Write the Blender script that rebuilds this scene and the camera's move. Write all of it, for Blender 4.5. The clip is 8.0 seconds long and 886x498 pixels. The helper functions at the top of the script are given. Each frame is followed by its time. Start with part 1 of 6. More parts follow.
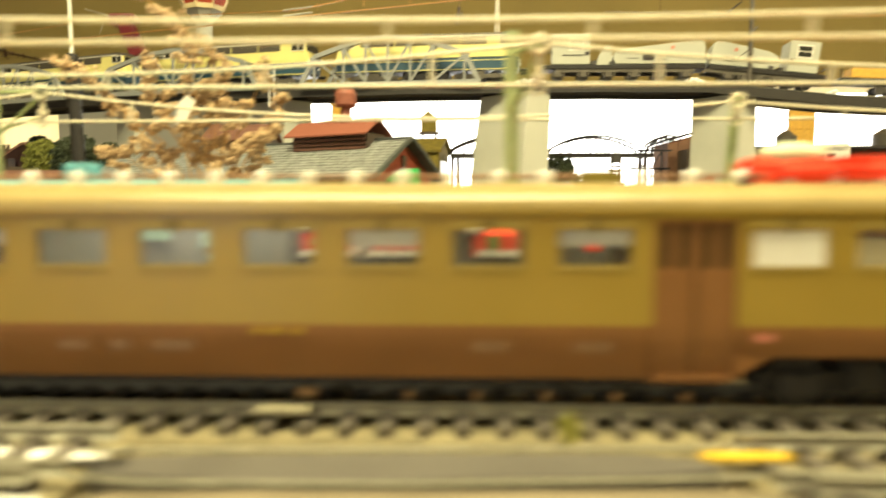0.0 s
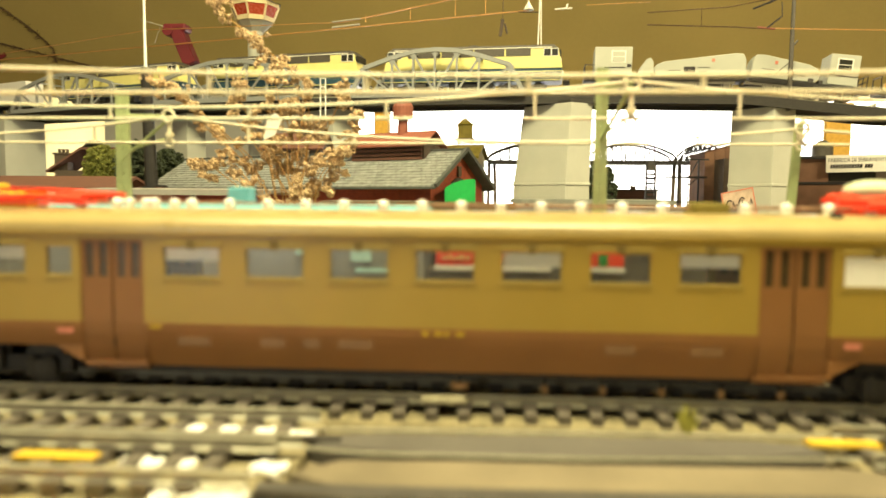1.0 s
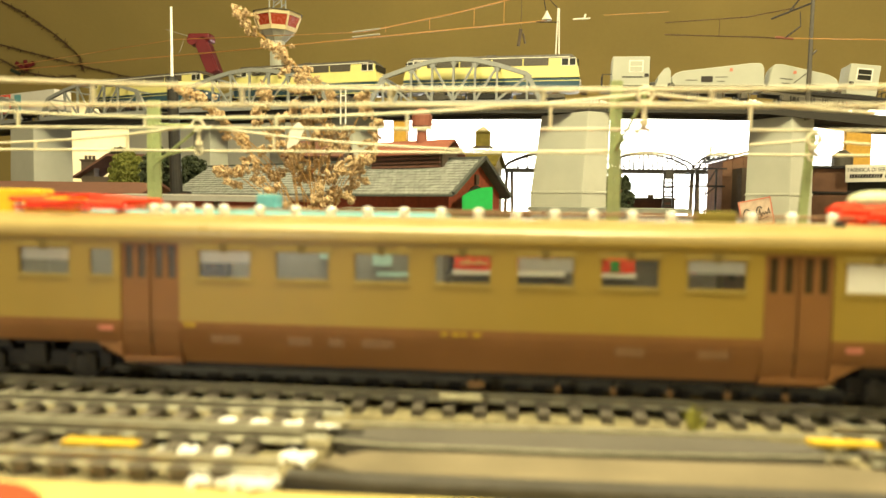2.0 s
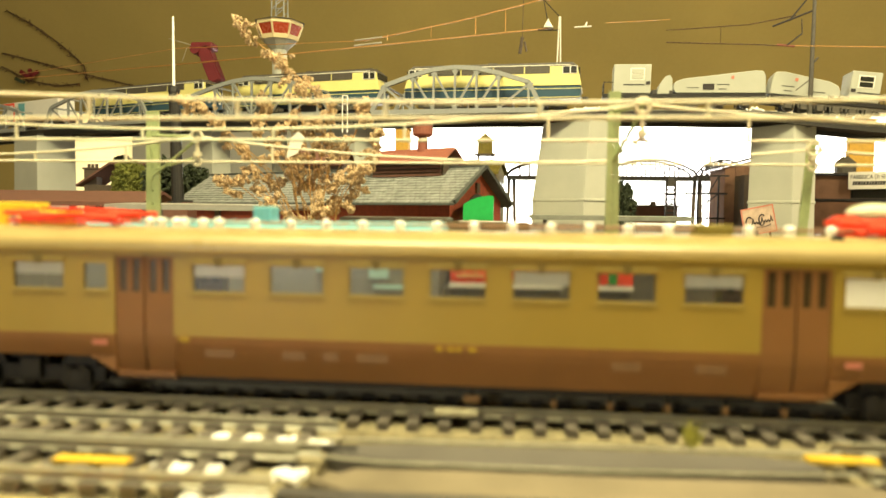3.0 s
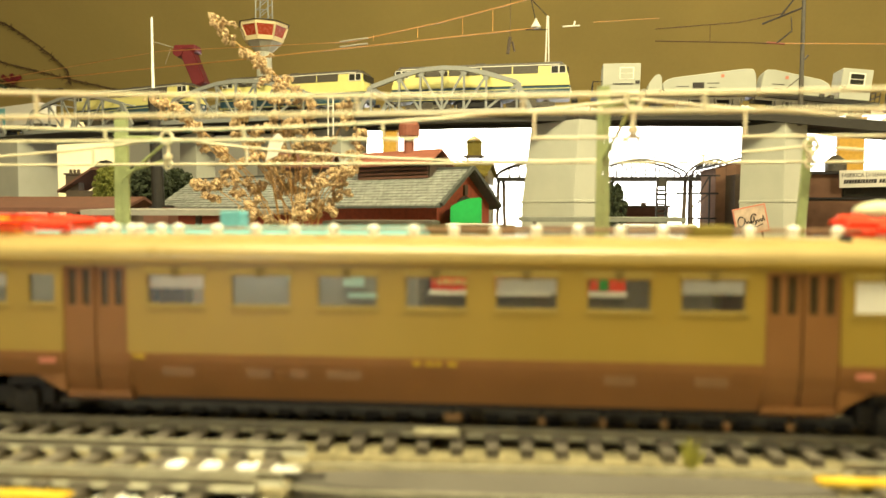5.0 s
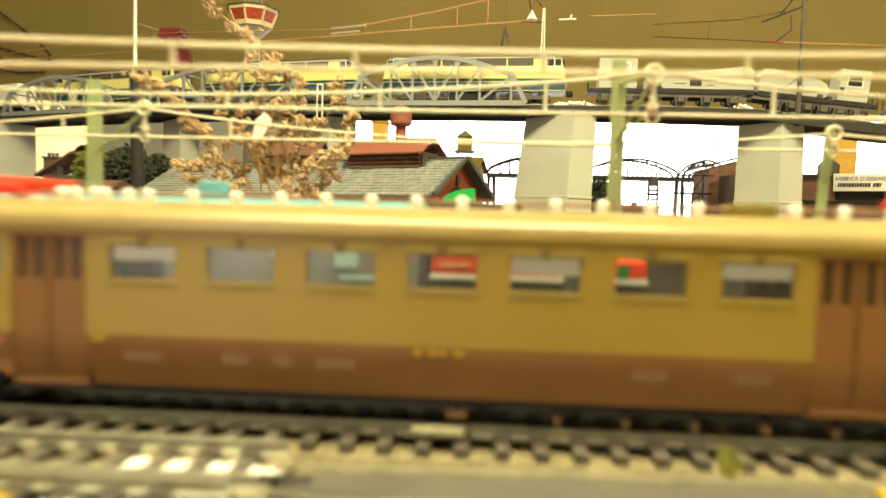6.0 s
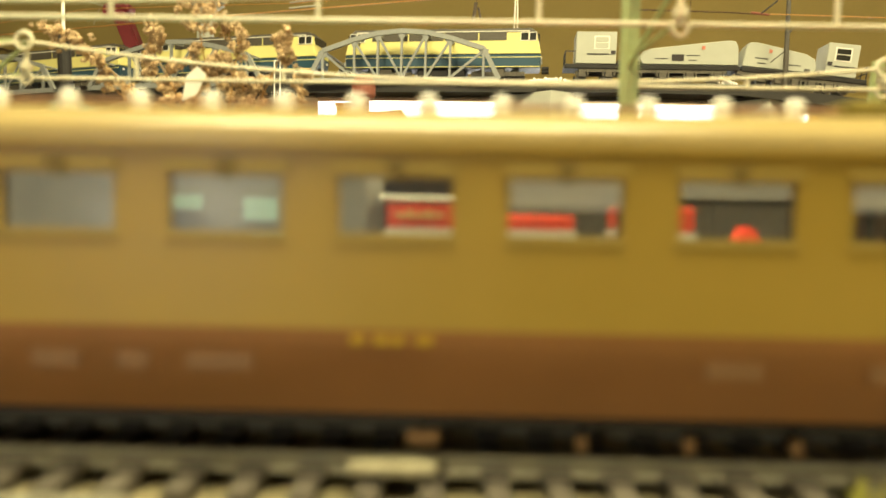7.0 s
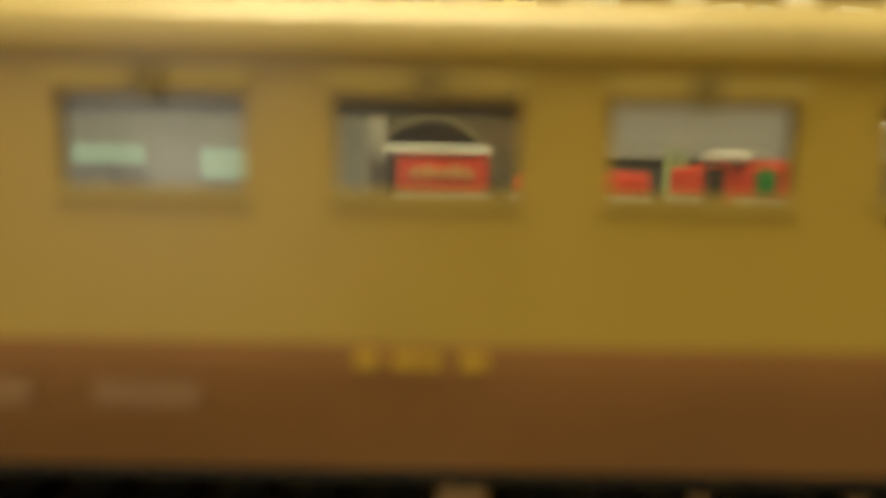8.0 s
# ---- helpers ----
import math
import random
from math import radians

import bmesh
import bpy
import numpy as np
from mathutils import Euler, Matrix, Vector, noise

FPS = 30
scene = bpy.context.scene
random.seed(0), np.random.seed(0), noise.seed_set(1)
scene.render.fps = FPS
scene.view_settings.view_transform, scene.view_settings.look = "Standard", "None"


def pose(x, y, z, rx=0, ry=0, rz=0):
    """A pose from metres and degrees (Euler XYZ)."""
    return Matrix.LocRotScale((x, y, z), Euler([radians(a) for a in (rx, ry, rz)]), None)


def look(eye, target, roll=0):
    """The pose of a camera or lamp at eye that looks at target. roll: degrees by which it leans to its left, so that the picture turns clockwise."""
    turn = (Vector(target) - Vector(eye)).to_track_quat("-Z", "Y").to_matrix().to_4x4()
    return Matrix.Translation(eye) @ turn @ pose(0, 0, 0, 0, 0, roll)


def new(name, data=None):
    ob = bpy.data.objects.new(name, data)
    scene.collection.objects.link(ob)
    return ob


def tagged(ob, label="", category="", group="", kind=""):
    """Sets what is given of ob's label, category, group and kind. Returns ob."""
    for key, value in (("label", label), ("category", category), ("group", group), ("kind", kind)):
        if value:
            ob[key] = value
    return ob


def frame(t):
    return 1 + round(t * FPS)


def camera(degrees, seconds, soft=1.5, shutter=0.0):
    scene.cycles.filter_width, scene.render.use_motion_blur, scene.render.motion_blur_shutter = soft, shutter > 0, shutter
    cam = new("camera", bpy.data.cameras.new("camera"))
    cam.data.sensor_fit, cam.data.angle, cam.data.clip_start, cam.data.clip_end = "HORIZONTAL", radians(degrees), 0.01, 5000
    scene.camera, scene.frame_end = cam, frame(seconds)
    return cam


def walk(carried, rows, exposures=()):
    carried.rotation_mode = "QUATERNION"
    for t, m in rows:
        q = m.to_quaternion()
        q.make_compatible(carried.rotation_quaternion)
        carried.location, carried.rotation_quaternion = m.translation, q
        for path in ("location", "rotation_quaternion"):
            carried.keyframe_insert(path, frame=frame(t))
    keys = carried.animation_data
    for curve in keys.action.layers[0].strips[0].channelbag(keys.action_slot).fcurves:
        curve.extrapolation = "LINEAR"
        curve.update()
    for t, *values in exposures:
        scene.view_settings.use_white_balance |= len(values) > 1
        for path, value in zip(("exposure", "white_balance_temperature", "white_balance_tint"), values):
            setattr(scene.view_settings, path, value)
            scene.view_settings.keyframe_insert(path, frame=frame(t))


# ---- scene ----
cam = camera(66.5, 8.0, shutter=0.9)
PATH = [
    (0, (0.0363, -0.1296, 0.0484), (-0.0294, 1.8642, -0.0936), -0.03),
    (0.1, (0.0272, -0.1290, 0.0476), (-0.0438, 1.8642, -0.0999), 0.05),
    (0.2, (0.0208, -0.1338, 0.0482), (-0.0575, 1.8595, -0.0960), 0.13),
    (0.5, (0.0099, -0.1444, 0.0524), (-0.0925, 1.8473, -0.0981), 0.29),
    (1, (0.0096, -0.1581, 0.0543), (-0.1169, 1.8332, -0.0831), 0.50),
    (1.5, (0.0092, -0.1669, 0.0542), (-0.1516, 1.8228, -0.0702), 0.89),
    (3, (0.0118, -0.1656, 0.0561), (-0.1753, 1.8232, -0.0411), 0.75),
    (3.5, (0.0097, -0.1625, 0.0579), (-0.1767, 1.8269, -0.0279), 0.77),
    (4, (0.0112, -0.1602, 0.0576), (-0.1728, 1.8294, -0.0281), 0.46),
    (4.5, (0.0131, -0.1582, 0.0558), (-0.1597, 1.8323, -0.0337), 0.50),
    (4.7, (0.0140, -0.1548, 0.0564), (-0.1521, 1.8363, -0.0319), 0.19),
    (5.8, (0.0125, -0.1458, 0.0520), (-0.1175, 1.8478, -0.0403), 1.02),
    (6, (0.0080, -0.1335, 0.0502), (-0.1108, 1.8608, -0.0427), 1.57),
    (6.3, (0.0090, -0.0991, 0.0482), (-0.0528, 1.8980, -0.0394), 0.92),
    (6.5, (0.0128, -0.0840, 0.0455), (-0.0267, 1.9136, -0.0420), 0.95),
    (7, (0.0072, -0.0810, 0.0385), (-0.0268, 1.9161, -0.0646), 1.01),
    (7.2, (0.0047, -0.0801, 0.0376), (-0.0216, 1.9167, -0.0718), 1.44),
    (7.5, (0.0035, -0.0567, 0.0372), (-0.0238, 1.9395, -0.0829), 0.90),
    (7.6, (0.0008, -0.0491, 0.0364), (0.0469, 1.9427, -0.1379), 0.58),
    (7.8, (0.0020, -0.0512, 0.0370), (-0.0094, 1.9406, -0.1443), 0.63),
    (8, (0.0012, -0.0505, 0.0363), (0.0050, 1.9413, -0.1441), 1.07),
]
walk(cam, [(t, look(eye, target, roll)) for t, eye, target, roll in PATH], exposures=[(0, 0.12), (6, 0.12), (6.6, 0.05), (7.2, -0.04), (7.6, -0.18), (8, -0.26)])
cam.data.dof.use_dof = True
cam.data.dof.focus_distance = 0.8
cam.data.dof.aperture_fstop = 13.5

# ---- light ----
world = bpy.data.worlds.new("room_air")
scene.world = world
world.use_nodes = True
world.node_tree.nodes["Background"].inputs[0].default_value = (0.9, 0.75, 0.5, 1)
world.node_tree.nodes["Background"].inputs[1].default_value = 0.08


def area_lamp(name, eye, target, sx, sy, power, color):
    data = bpy.data.lights.new(name, "AREA")
    data.shape, data.size, data.size_y = "RECTANGLE", sx, sy
    data.energy, data.color = power, color
    ob = new(name, data)
    ob.matrix_world = look(eye, target)
    return ob


WARM = (1.0, 0.88, 0.48)
area_lamp("pendant_lamp_light", (-0.05, -0.13, 0.94), (0.02, 0.08, 0), 0.7, 0.35, 27.5, WARM)
# Unseen fill added to lighten the piers' right faces and the wall.
area_lamp("right_fill_light", (1.25, 0.0, 0.90), (0.2, 0.7, 0.12), 0.4, 0.3, 16, (1.0, 0.84, 0.48))
area_lamp("rear_window_light", (-0.93, -2.23, 0.35), (-0.93, 0.0, 0.35), 0.52, 1.2, 12, (1.0, 0.93, 0.74))


# ---- materials ----
def material(name, color, rough=0.6, metal=0.0, vary=0.15, scale=300.0, bump=0.15, fine=2500.0, spec=0.4, tint=None, per_piece=0.0):
    m = bpy.data.materials.new(name)
    m.use_nodes = True
    nt = m.node_tree
    n, l = nt.nodes, nt.links
    b = n["Principled BSDF"]
    b.inputs["Roughness"].default_value = rough
    b.inputs["Metallic"].default_value = metal
    b.inputs["Specular IOR Level"].default_value = spec
    tc = n.new("ShaderNodeTexCoord")
    a = n.new("ShaderNodeTexNoise")
    a.inputs["Scale"].default_value = scale
    a.inputs["Detail"].default_value = 5
    f = n.new("ShaderNodeTexNoise")
    f.inputs["Scale"].default_value = fine
    f.inputs["Detail"].default_value = 3
    l.new(tc.outputs["Object"], a.inputs["Vector"])
    l.new(tc.outputs["Object"], f.inputs["Vector"])
    ramp = n.new("ShaderNodeValToRGB")
    c = Vector(color)
    dark = c * (1 - vary)
    light = Vector(tint) if tint else c * (1 + vary)
    ramp.color_ramp.elements[0].position, ramp.color_ramp.elements[1].position = 0.3, 0.7
    ramp.color_ramp.elements[0].color = (*dark, 1)
    ramp.color_ramp.elements[1].color = (*light, 1)
    l.new(a.outputs["Fac"], ramp.inputs["Fac"])
    mix = n.new("ShaderNodeMix")
    mix.data_type, mix.blend_type = "RGBA", "MULTIPLY"
    mix.inputs["Factor"].default_value = 1.0
    r2 = n.new("ShaderNodeMapRange")
    r2.inputs["To Min"].default_value, r2.inputs["To Max"].default_value = 1 - 0.6 * vary, 1 + 0.4 * vary
    l.new(f.outputs["Fac"], r2.inputs["Value"])
    l.new(ramp.outputs["Color"], mix.inputs["A"])
    l.new(r2.outputs["Result"], mix.inputs["B"])
    out = mix.outputs["Result"]
    if per_piece:
        info = n.new("ShaderNodeObjectInfo")
        r3 = n.new("ShaderNodeMapRange")
        r3.inputs["To Min"].default_value, r3.inputs["To Max"].default_value = 1 - per_piece, 1 + per_piece
        l.new(info.outputs["Random"], r3.inputs["Value"])
        mix2 = n.new("ShaderNodeMix")
        mix2.data_type, mix2.blend_type = "RGBA", "MULTIPLY"
        mix2.inputs["Factor"].default_value = 1.0
        l.new(out, mix2.inputs["A"])
        l.new(r3.outputs["Result"], mix2.inputs["B"])
        out = mix2.outputs["Result"]
    l.new(out, b.inputs["Base Color"])
    r4 = n.new("ShaderNodeMapRange")
    r4.inputs["To Min"].default_value, r4.inputs["To Max"].default_value = max(0.05, rough - 0.1), min(1, rough + 0.12)
    l.new(a.outputs["Fac"], r4.inputs["Value"])
    l.new(r4.outputs["Result"], b.inputs["Roughness"])
    if bump:
        bp = n.new("ShaderNodeBump")
        bp.inputs["Strength"].default_value = bump
        bp.inputs["Distance"].default_value = 0.0004
        l.new(f.outputs["Fac"], bp.inputs["Height"])
        l.new(bp.outputs["Normal"], b.inputs["Normal"])
    return m


def glass_material(name, color, gloss=0.12):
    m = bpy.data.materials.new(name)
    m.use_nodes = True
    n, l = m.node_tree.nodes, m.node_tree.links
    n.remove(n["Principled BSDF"])
    t = n.new("ShaderNodeBsdfTransparent")
    t.inputs[0].default_value = (*color, 1)
    g = n.new("ShaderNodeBsdfGlossy")
    g.inputs["Roughness"].default_value = 0.3
    fr = n.new("ShaderNodeFresnel")
    fr.inputs[0].default_value = 1.45
    mx = n.new("ShaderNodeMixShader")
    l.new(fr.outputs[0], mx.inputs[0])
    l.new(t.outputs[0], mx.inputs[1])
    l.new(g.outputs[0], mx.inputs[2])
    # Thin white haze mixed in to brighten what shows through the panes.
    haze = n.new("ShaderNodeBsdfDiffuse")
    haze.inputs[0].default_value = (0.75, 0.74, 0.7, 1)
    haze_noise = n.new("ShaderNodeTexNoise")
    haze_noise.inputs["Scale"].default_value = 90
    amount = n.new("ShaderNodeMapRange")
    amount.inputs["To Min"].default_value, amount.inputs["To Max"].default_value = 0.01, 0.04
    mx2 = n.new("ShaderNodeMixShader")
    l.new(haze_noise.outputs["Fac"], amount.inputs["Value"])
    l.new(amount.outputs["Result"], mx2.inputs[0])
    l.new(mx.outputs[0], mx2.inputs[1])
    l.new(haze.outputs[0], mx2.inputs[2])
    l.new(mx2.outputs[0], n["Material Output"].inputs[0])
    return m


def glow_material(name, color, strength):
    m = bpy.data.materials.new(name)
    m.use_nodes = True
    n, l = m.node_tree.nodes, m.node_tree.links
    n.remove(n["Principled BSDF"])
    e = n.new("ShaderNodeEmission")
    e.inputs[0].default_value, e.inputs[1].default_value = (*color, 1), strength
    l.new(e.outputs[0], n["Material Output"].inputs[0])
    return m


M = {}
M["olive"] = material("isabella_paint", (0.325, 0.222, 0.036), 0.4, spec=0.6, vary=0.05, scale=60, bump=0.03)
M["brown"] = material("chestnut_paint", (0.25, 0.115, 0.038), 0.45, vary=0.08, scale=60, bump=0.03)
M["door"] = material("door_paint", (0.235, 0.108, 0.037), 0.45, vary=0.06, scale=80, bump=0.03)
M["roof_tan"] = material("roof_paint", (0.34, 0.26, 0.105), 0.29, vary=0.08, scale=70, bump=0.05, spec=0.5)
M["sill"] = material("window_trim_paint", (0.335, 0.25, 0.065), 0.45, vary=0.08)
M["black"] = material("black_plastic", (0.018, 0.016, 0.014), 0.5, vary=0.25)
M["darkgrey"] = material("dark_grey_plastic", (0.06, 0.055, 0.05), 0.55, vary=0.2)
M["interior"] = material("interior_plastic", (0.2, 0.18, 0.13), 0.6, vary=0.1)
M["white"] = material("white_porcelain", (0.9, 0.89, 0.84), 0.3, vary=0.05)
M["red"] = material("red_paint", (0.92, 0.07, 0.03), 0.4, vary=0.1)
M["yellow"] = material("yellow_paint", (0.85, 0.6, 0.025), 0.45, vary=0.1)
M["rail"] = material("nickel_rail", (0.38, 0.365, 0.28), 0.4, 0.4, vary=0.15)
M["tie"] = material("plastic_sleeper", (0.115, 0.1, 0.078), 0.6, vary=0.2, per_piece=0.15)
M["ballast"] = material("ballast_sand", (0.235, 0.2, 0.112), 0.9, vary=0.3, scale=350, bump=0.9, fine=1400)
M["plate"] = material("grey_road_plate", (0.1, 0.092, 0.08), 0.55, vary=0.12, scale=90, bump=0.2)
M["board"] = material("painted_layout_board", (0.2, 0.165, 0.1), 0.7, vary=0.2, scale=30, bump=0.3)
M["wire"] = material("ivory_catenary_wire", (0.72, 0.66, 0.48), 0.45, vary=0.06)
M["copper"] = material("copper_wire", (0.6, 0.32, 0.1), 0.4, 0.6, vary=0.1)
M["mast"] = material("pale_green_mast", (0.36, 0.42, 0.2), 0.55, vary=0.1)
M["wall"] = material("olive_wall_plaster", (0.315, 0.24, 0.082), 0.9, vary=0.08, scale=4, bump=0.25, fine=120)
M["plain"] = material("room_plaster", (0.6, 0.53, 0.4), 0.9, vary=0.06, scale=3, bump=0.2, fine=100)
M["floor"] = material("room_floor", (0.25, 0.18, 0.11), 0.6, vary=0.2, scale=6, bump=0.1, fine=90)
M["steel"] = material("blue_grey_bridge_plastic", (0.27, 0.28, 0.27), 0.5, vary=0.08)
M["deck"] = material("dark_deck_plastic", (0.03, 0.027, 0.023), 0.6, vary=0.2)
M["pier"] = material("grey_concrete_card", (0.46, 0.465, 0.40), 0.75, vary=0.06, scale=25, bump=0.25, fine=900)
M["cream"] = material("loco_cream_paint", (0.74, 0.68, 0.26), 0.35, vary=0.04, scale=50)
M["ocean"] = material("loco_ocean_blue_paint", (0.03, 0.075, 0.11), 0.35, vary=0.06, scale=50)
M["bogie"] = material("dusty_bogie_plastic", (0.1, 0.088, 0.068), 0.6, vary=0.3, scale=400)
M["locoroof"] = material("loco_roof_grey", (0.08, 0.07, 0.055), 0.5, vary=0.15)
M["wagon"] = material("light_grey_wagon_paint", (0.42, 0.43, 0.37), 0.5, vary=0.05, scale=40)
M["brick"] = material("red_brick_wall", (0.28, 0.06, 0.03), 0.75, vary=0.2, scale=200, bump=0.4, fine=800)
M["slate"] = material("grey_slate", (0.21, 0.22, 0.19), 0.7, vary=0.2, scale=150, bump=0.3, per_piece=0.22)
M["darkslate"] = material("dark_slate_edge", (0.07, 0.075, 0.07), 0.7, vary=0.2)
M["redroof"] = material("red_sheet_roof", (0.25, 0.085, 0.055), 0.6, vary=0.12)
M["green"] = material("green_plastic", (0.01, 0.3, 0.06), 0.4, vary=0.06)
M["straw"] = material("dried_flower", (0.50, 0.31, 0.15), 0.85, vary=0.45, scale=350, tint=(0.86, 0.66, 0.40), bump=0.4)
M["stalk"] = material("dried_stalk", (0.42, 0.24, 0.08), 0.8, vary=0.2)
M["moss"] = material("ochre_green_roof", (0.2, 0.16, 0.03), 0.8, vary=0.25, scale=120, bump=0.4)
M["ochre"] = material("ochre_tower_paint", (0.62, 0.36, 0.06), 0.6, vary=0.12)
M["shed"] = material("brown_factory_wall", (0.1, 0.075, 0.055), 0.8, vary=0.15, scale=120, bump=0.3)
M["foliage"] = material("green_foliage", (0.16, 0.17, 0.03), 0.8, vary=0.4, scale=400, bump=0.3)
M["darkfoliage"] = material("dark_green_foliage", (0.03, 0.04, 0.018), 0.8, vary=0.4, scale=400, bump=0.3)
M["maroon"] = material("maroon_paint", (0.14, 0.011, 0.015), 0.5, vary=0.1)
M["cyan"] = material("light_blue_paint", (0.15, 0.41, 0.46), 0.45, vary=0.08)
M["gatewall"] = material("ochre_gate_plaster", (0.10, 0.082, 0.038), 0.8, vary=0.12, scale=150, bump=0.3)
M["palecyan"] = material("pale_cyan_paint", (0.5, 0.78, 0.76), 0.45, vary=0.06)
M["tile"] = material("brown_canopy_roof", (0.15, 0.07, 0.05), 0.7, vary=0.15, scale=120, bump=0.3)
M["canopy"] = material("pale_grey_canopy", (0.42, 0.39, 0.32), 0.7, vary=0.1, scale=60)
M["paper"] = material("white_sign_card", (0.75, 0.73, 0.66), 0.7, vary=0.04)
M["ink"] = material("black_sign_paint", (0.03, 0.025, 0.025), 0.6, vary=0.1)
M["redglass"] = material("tower_red_window", (0.35, 0.06, 0.03), 0.25, vary=0.1)
M["darkglass"] = material("dark_window_glass", (0.03, 0.03, 0.025), 0.12, vary=0.1, spec=0.6)
M["twig"] = material("dark_twig", (0.1, 0.06, 0.028), 0.85, vary=0.3)
M["glass"] = glass_material("railcar_window_glass", (0.965, 0.97, 0.955))
M["wagongrey"] = material("grey_wagon_side", (0.27, 0.262, 0.24), 0.6, vary=0.08)
M["blind"] = material("pale_window_blind", (0.8, 0.8, 0.76), 0.7, vary=0.05)
M["latch"] = material("window_latch_paint", (0.17, 0.12, 0.03), 0.5, vary=0.1)
M["doorglass"] = material("door_window_glass", (0.06, 0.042, 0.02), 0.2, vary=0.1)
M["fadedyellow"] = material("faded_yellow_marking", (0.42, 0.27, 0.02), 0.5, vary=0.15)
M["tan"] = material("tan_cover_strip", (0.17, 0.14, 0.09), 0.7, vary=0.2, scale=60)
M["yellowboard"] = material("yellow_board_edge", (0.5, 0.4, 0.14), 0.7, vary=0.12, scale=40)
M["card"] = bpy.data.materials.new("cream_translucent_card")
M["card"].use_nodes = True
_n, _l = M["card"].node_tree.nodes, M["card"].node_tree.links
_t, _x, _a = _n.new("ShaderNodeBsdfTranslucent"), _n.new("ShaderNodeTexNoise"), _n.new("ShaderNodeAddShader")
_x.inputs["Scale"].default_value = 9
_r = _n.new("ShaderNodeValToRGB")
_r.color_ramp.elements[0].color, _r.color_ramp.elements[1].color = (0.40, 0.365, 0.26, 1), (0.46, 0.43, 0.32, 1)
_l.new(_x.outputs["Fac"], _r.inputs["Fac"])
_l.new(_r.outputs["Color"], _t.inputs[0])
_n["Principled BSDF"].inputs["Base Color"].default_value = (0.55, 0.52, 0.42, 1)
_n["Principled BSDF"].inputs["Roughness"].default_value = 0.9
_l.new(_t.outputs[0], _a.inputs[0])
_l.new(_n["Principled BSDF"].outputs[0], _a.inputs[1])
_l.new(_a.outputs[0], _n["Material Output"].inputs[0])
M["greycard"] = material("grey_card_board", (0.36, 0.36, 0.33), 0.8, vary=0.06, scale=5)
M["glow"] = glow_material("white_backdrop_glow", (1.0, 0.97, 0.88), 7.0)


# ---- helpers for building ----
def part(name, bm, mat, parent=None, label="", smooth=False):
    me = bpy.data.meshes.new(name)
    bmesh.ops.recalc_face_normals(bm, faces=bm.faces)
    bm.to_mesh(me)
    bm.free()
    me.materials.append(M[mat])
    if smooth:
        for p in me.polygons:
            p.use_smooth = True
    ob = new(name, me)
    if parent:
        ob.parent = parent
    if label:
        ob["label"] = label
    return ob


def thing(name, label, category, m=None, group="", kind=""):
    ob = new(name)
    ob.empty_display_size = 0.01
    if m is not None:
        ob.matrix_world = m
    return tagged(ob, label, category, group, kind)


def B(*boxes, bevel=0.0):
    """A mesh of boxes (x0, x1, y0, y1, z0, z1)."""
    bm = bmesh.new()
    for x0, x1, y0, y1, z0, z1 in boxes:
        m = Matrix.LocRotScale(((x0 + x1) / 2, (y0 + y1) / 2, (z0 + z1) / 2), None, (x1 - x0, y1 - y0, z1 - z0))
        bmesh.ops.create_cube(bm, size=1, matrix=m)
    if bevel:
        bmesh.ops.bevel(bm, geom=bm.edges[:], offset=bevel, segments=2, affect="EDGES", profile=0.5)
    return bm


def rod(bm, a, b, r, r2=None, n=8):
    a, b = Vector(a), Vector(b)
    d = b - a
    m = Matrix.Translation((a + b) / 2) @ d.to_track_quat("Z", "Y").to_matrix().to_4x4()
    bmesh.ops.create_cone(bm, cap_ends=True, segments=n, radius1=r, radius2=r if r2 is None else r2, depth=d.length, matrix=m)
    return bm


def bar(bm, a, b, w, h):
    """A square bar from a to b, w wide across, h thick."""
    a, b = Vector(a), Vector(b)
    d = b - a
    q = d.to_track_quat("Z", "Y").to_matrix().to_4x4()
    m = Matrix.Translation((a + b) / 2) @ q @ Matrix.Diagonal((w, h, d.length, 1))
    bmesh.ops.create_cube(bm, size=1, matrix=m)
    return bm


def rods(*items, n=8):
    bm = bmesh.new()
    for it in items:
        rod(bm, *it, n=n)
    return bm


def bars(*items):
    bm = bmesh.new()
    for it in items:
        bar(bm, *it)
    return bm


def prism(profile, lo, hi, axis="x"):
    """A profile of (u, v) pairs drawn out along an axis; x: (y, z), y: (x, z), z: (x, y)."""
    bm = bmesh.new()
    put = {"x": lambda u, v, w: (w, u, v), "y": lambda u, v, w: (u, w, v), "z": lambda u, v, w: (u, v, w)}[axis]
    a = [bm.verts.new(put(u, v, lo)) for u, v in profile]
    b = [bm.verts.new(put(u, v, hi)) for u, v in profile]
    bm.faces.new(a), bm.faces.new(b[::-1])
    for i in range(len(a)):
        j = (i + 1) % len(a)
        bm.faces.new((a[i], b[i], b[j], a[j]))
    return bm


def tube(points, r, n=6):
    """A bent wire swept through the points as one skin."""
    bm = bmesh.new()
    pts = [Vector(p) for p in points]
    rings = []
    for i, p in enumerate(pts):
        d = (pts[min(i + 1, len(pts) - 1)] - pts[max(i - 1, 0)]).normalized()
        q = d.to_track_quat("Z", "Y").to_matrix()
        rings.append([bm.verts.new(p + q @ Vector((r * math.cos(2 * math.pi * k / n), r * math.sin(2 * math.pi * k / n), 0))) for k in range(n)])
    for a, b in zip(rings, rings[1:]):
        for k in range(n):
            bm.faces.new((a[k], a[(k + 1) % n], b[(k + 1) % n], b[k]))
    bm.faces.new(rings[0][::-1]), bm.faces.new(rings[-1])
    return bm


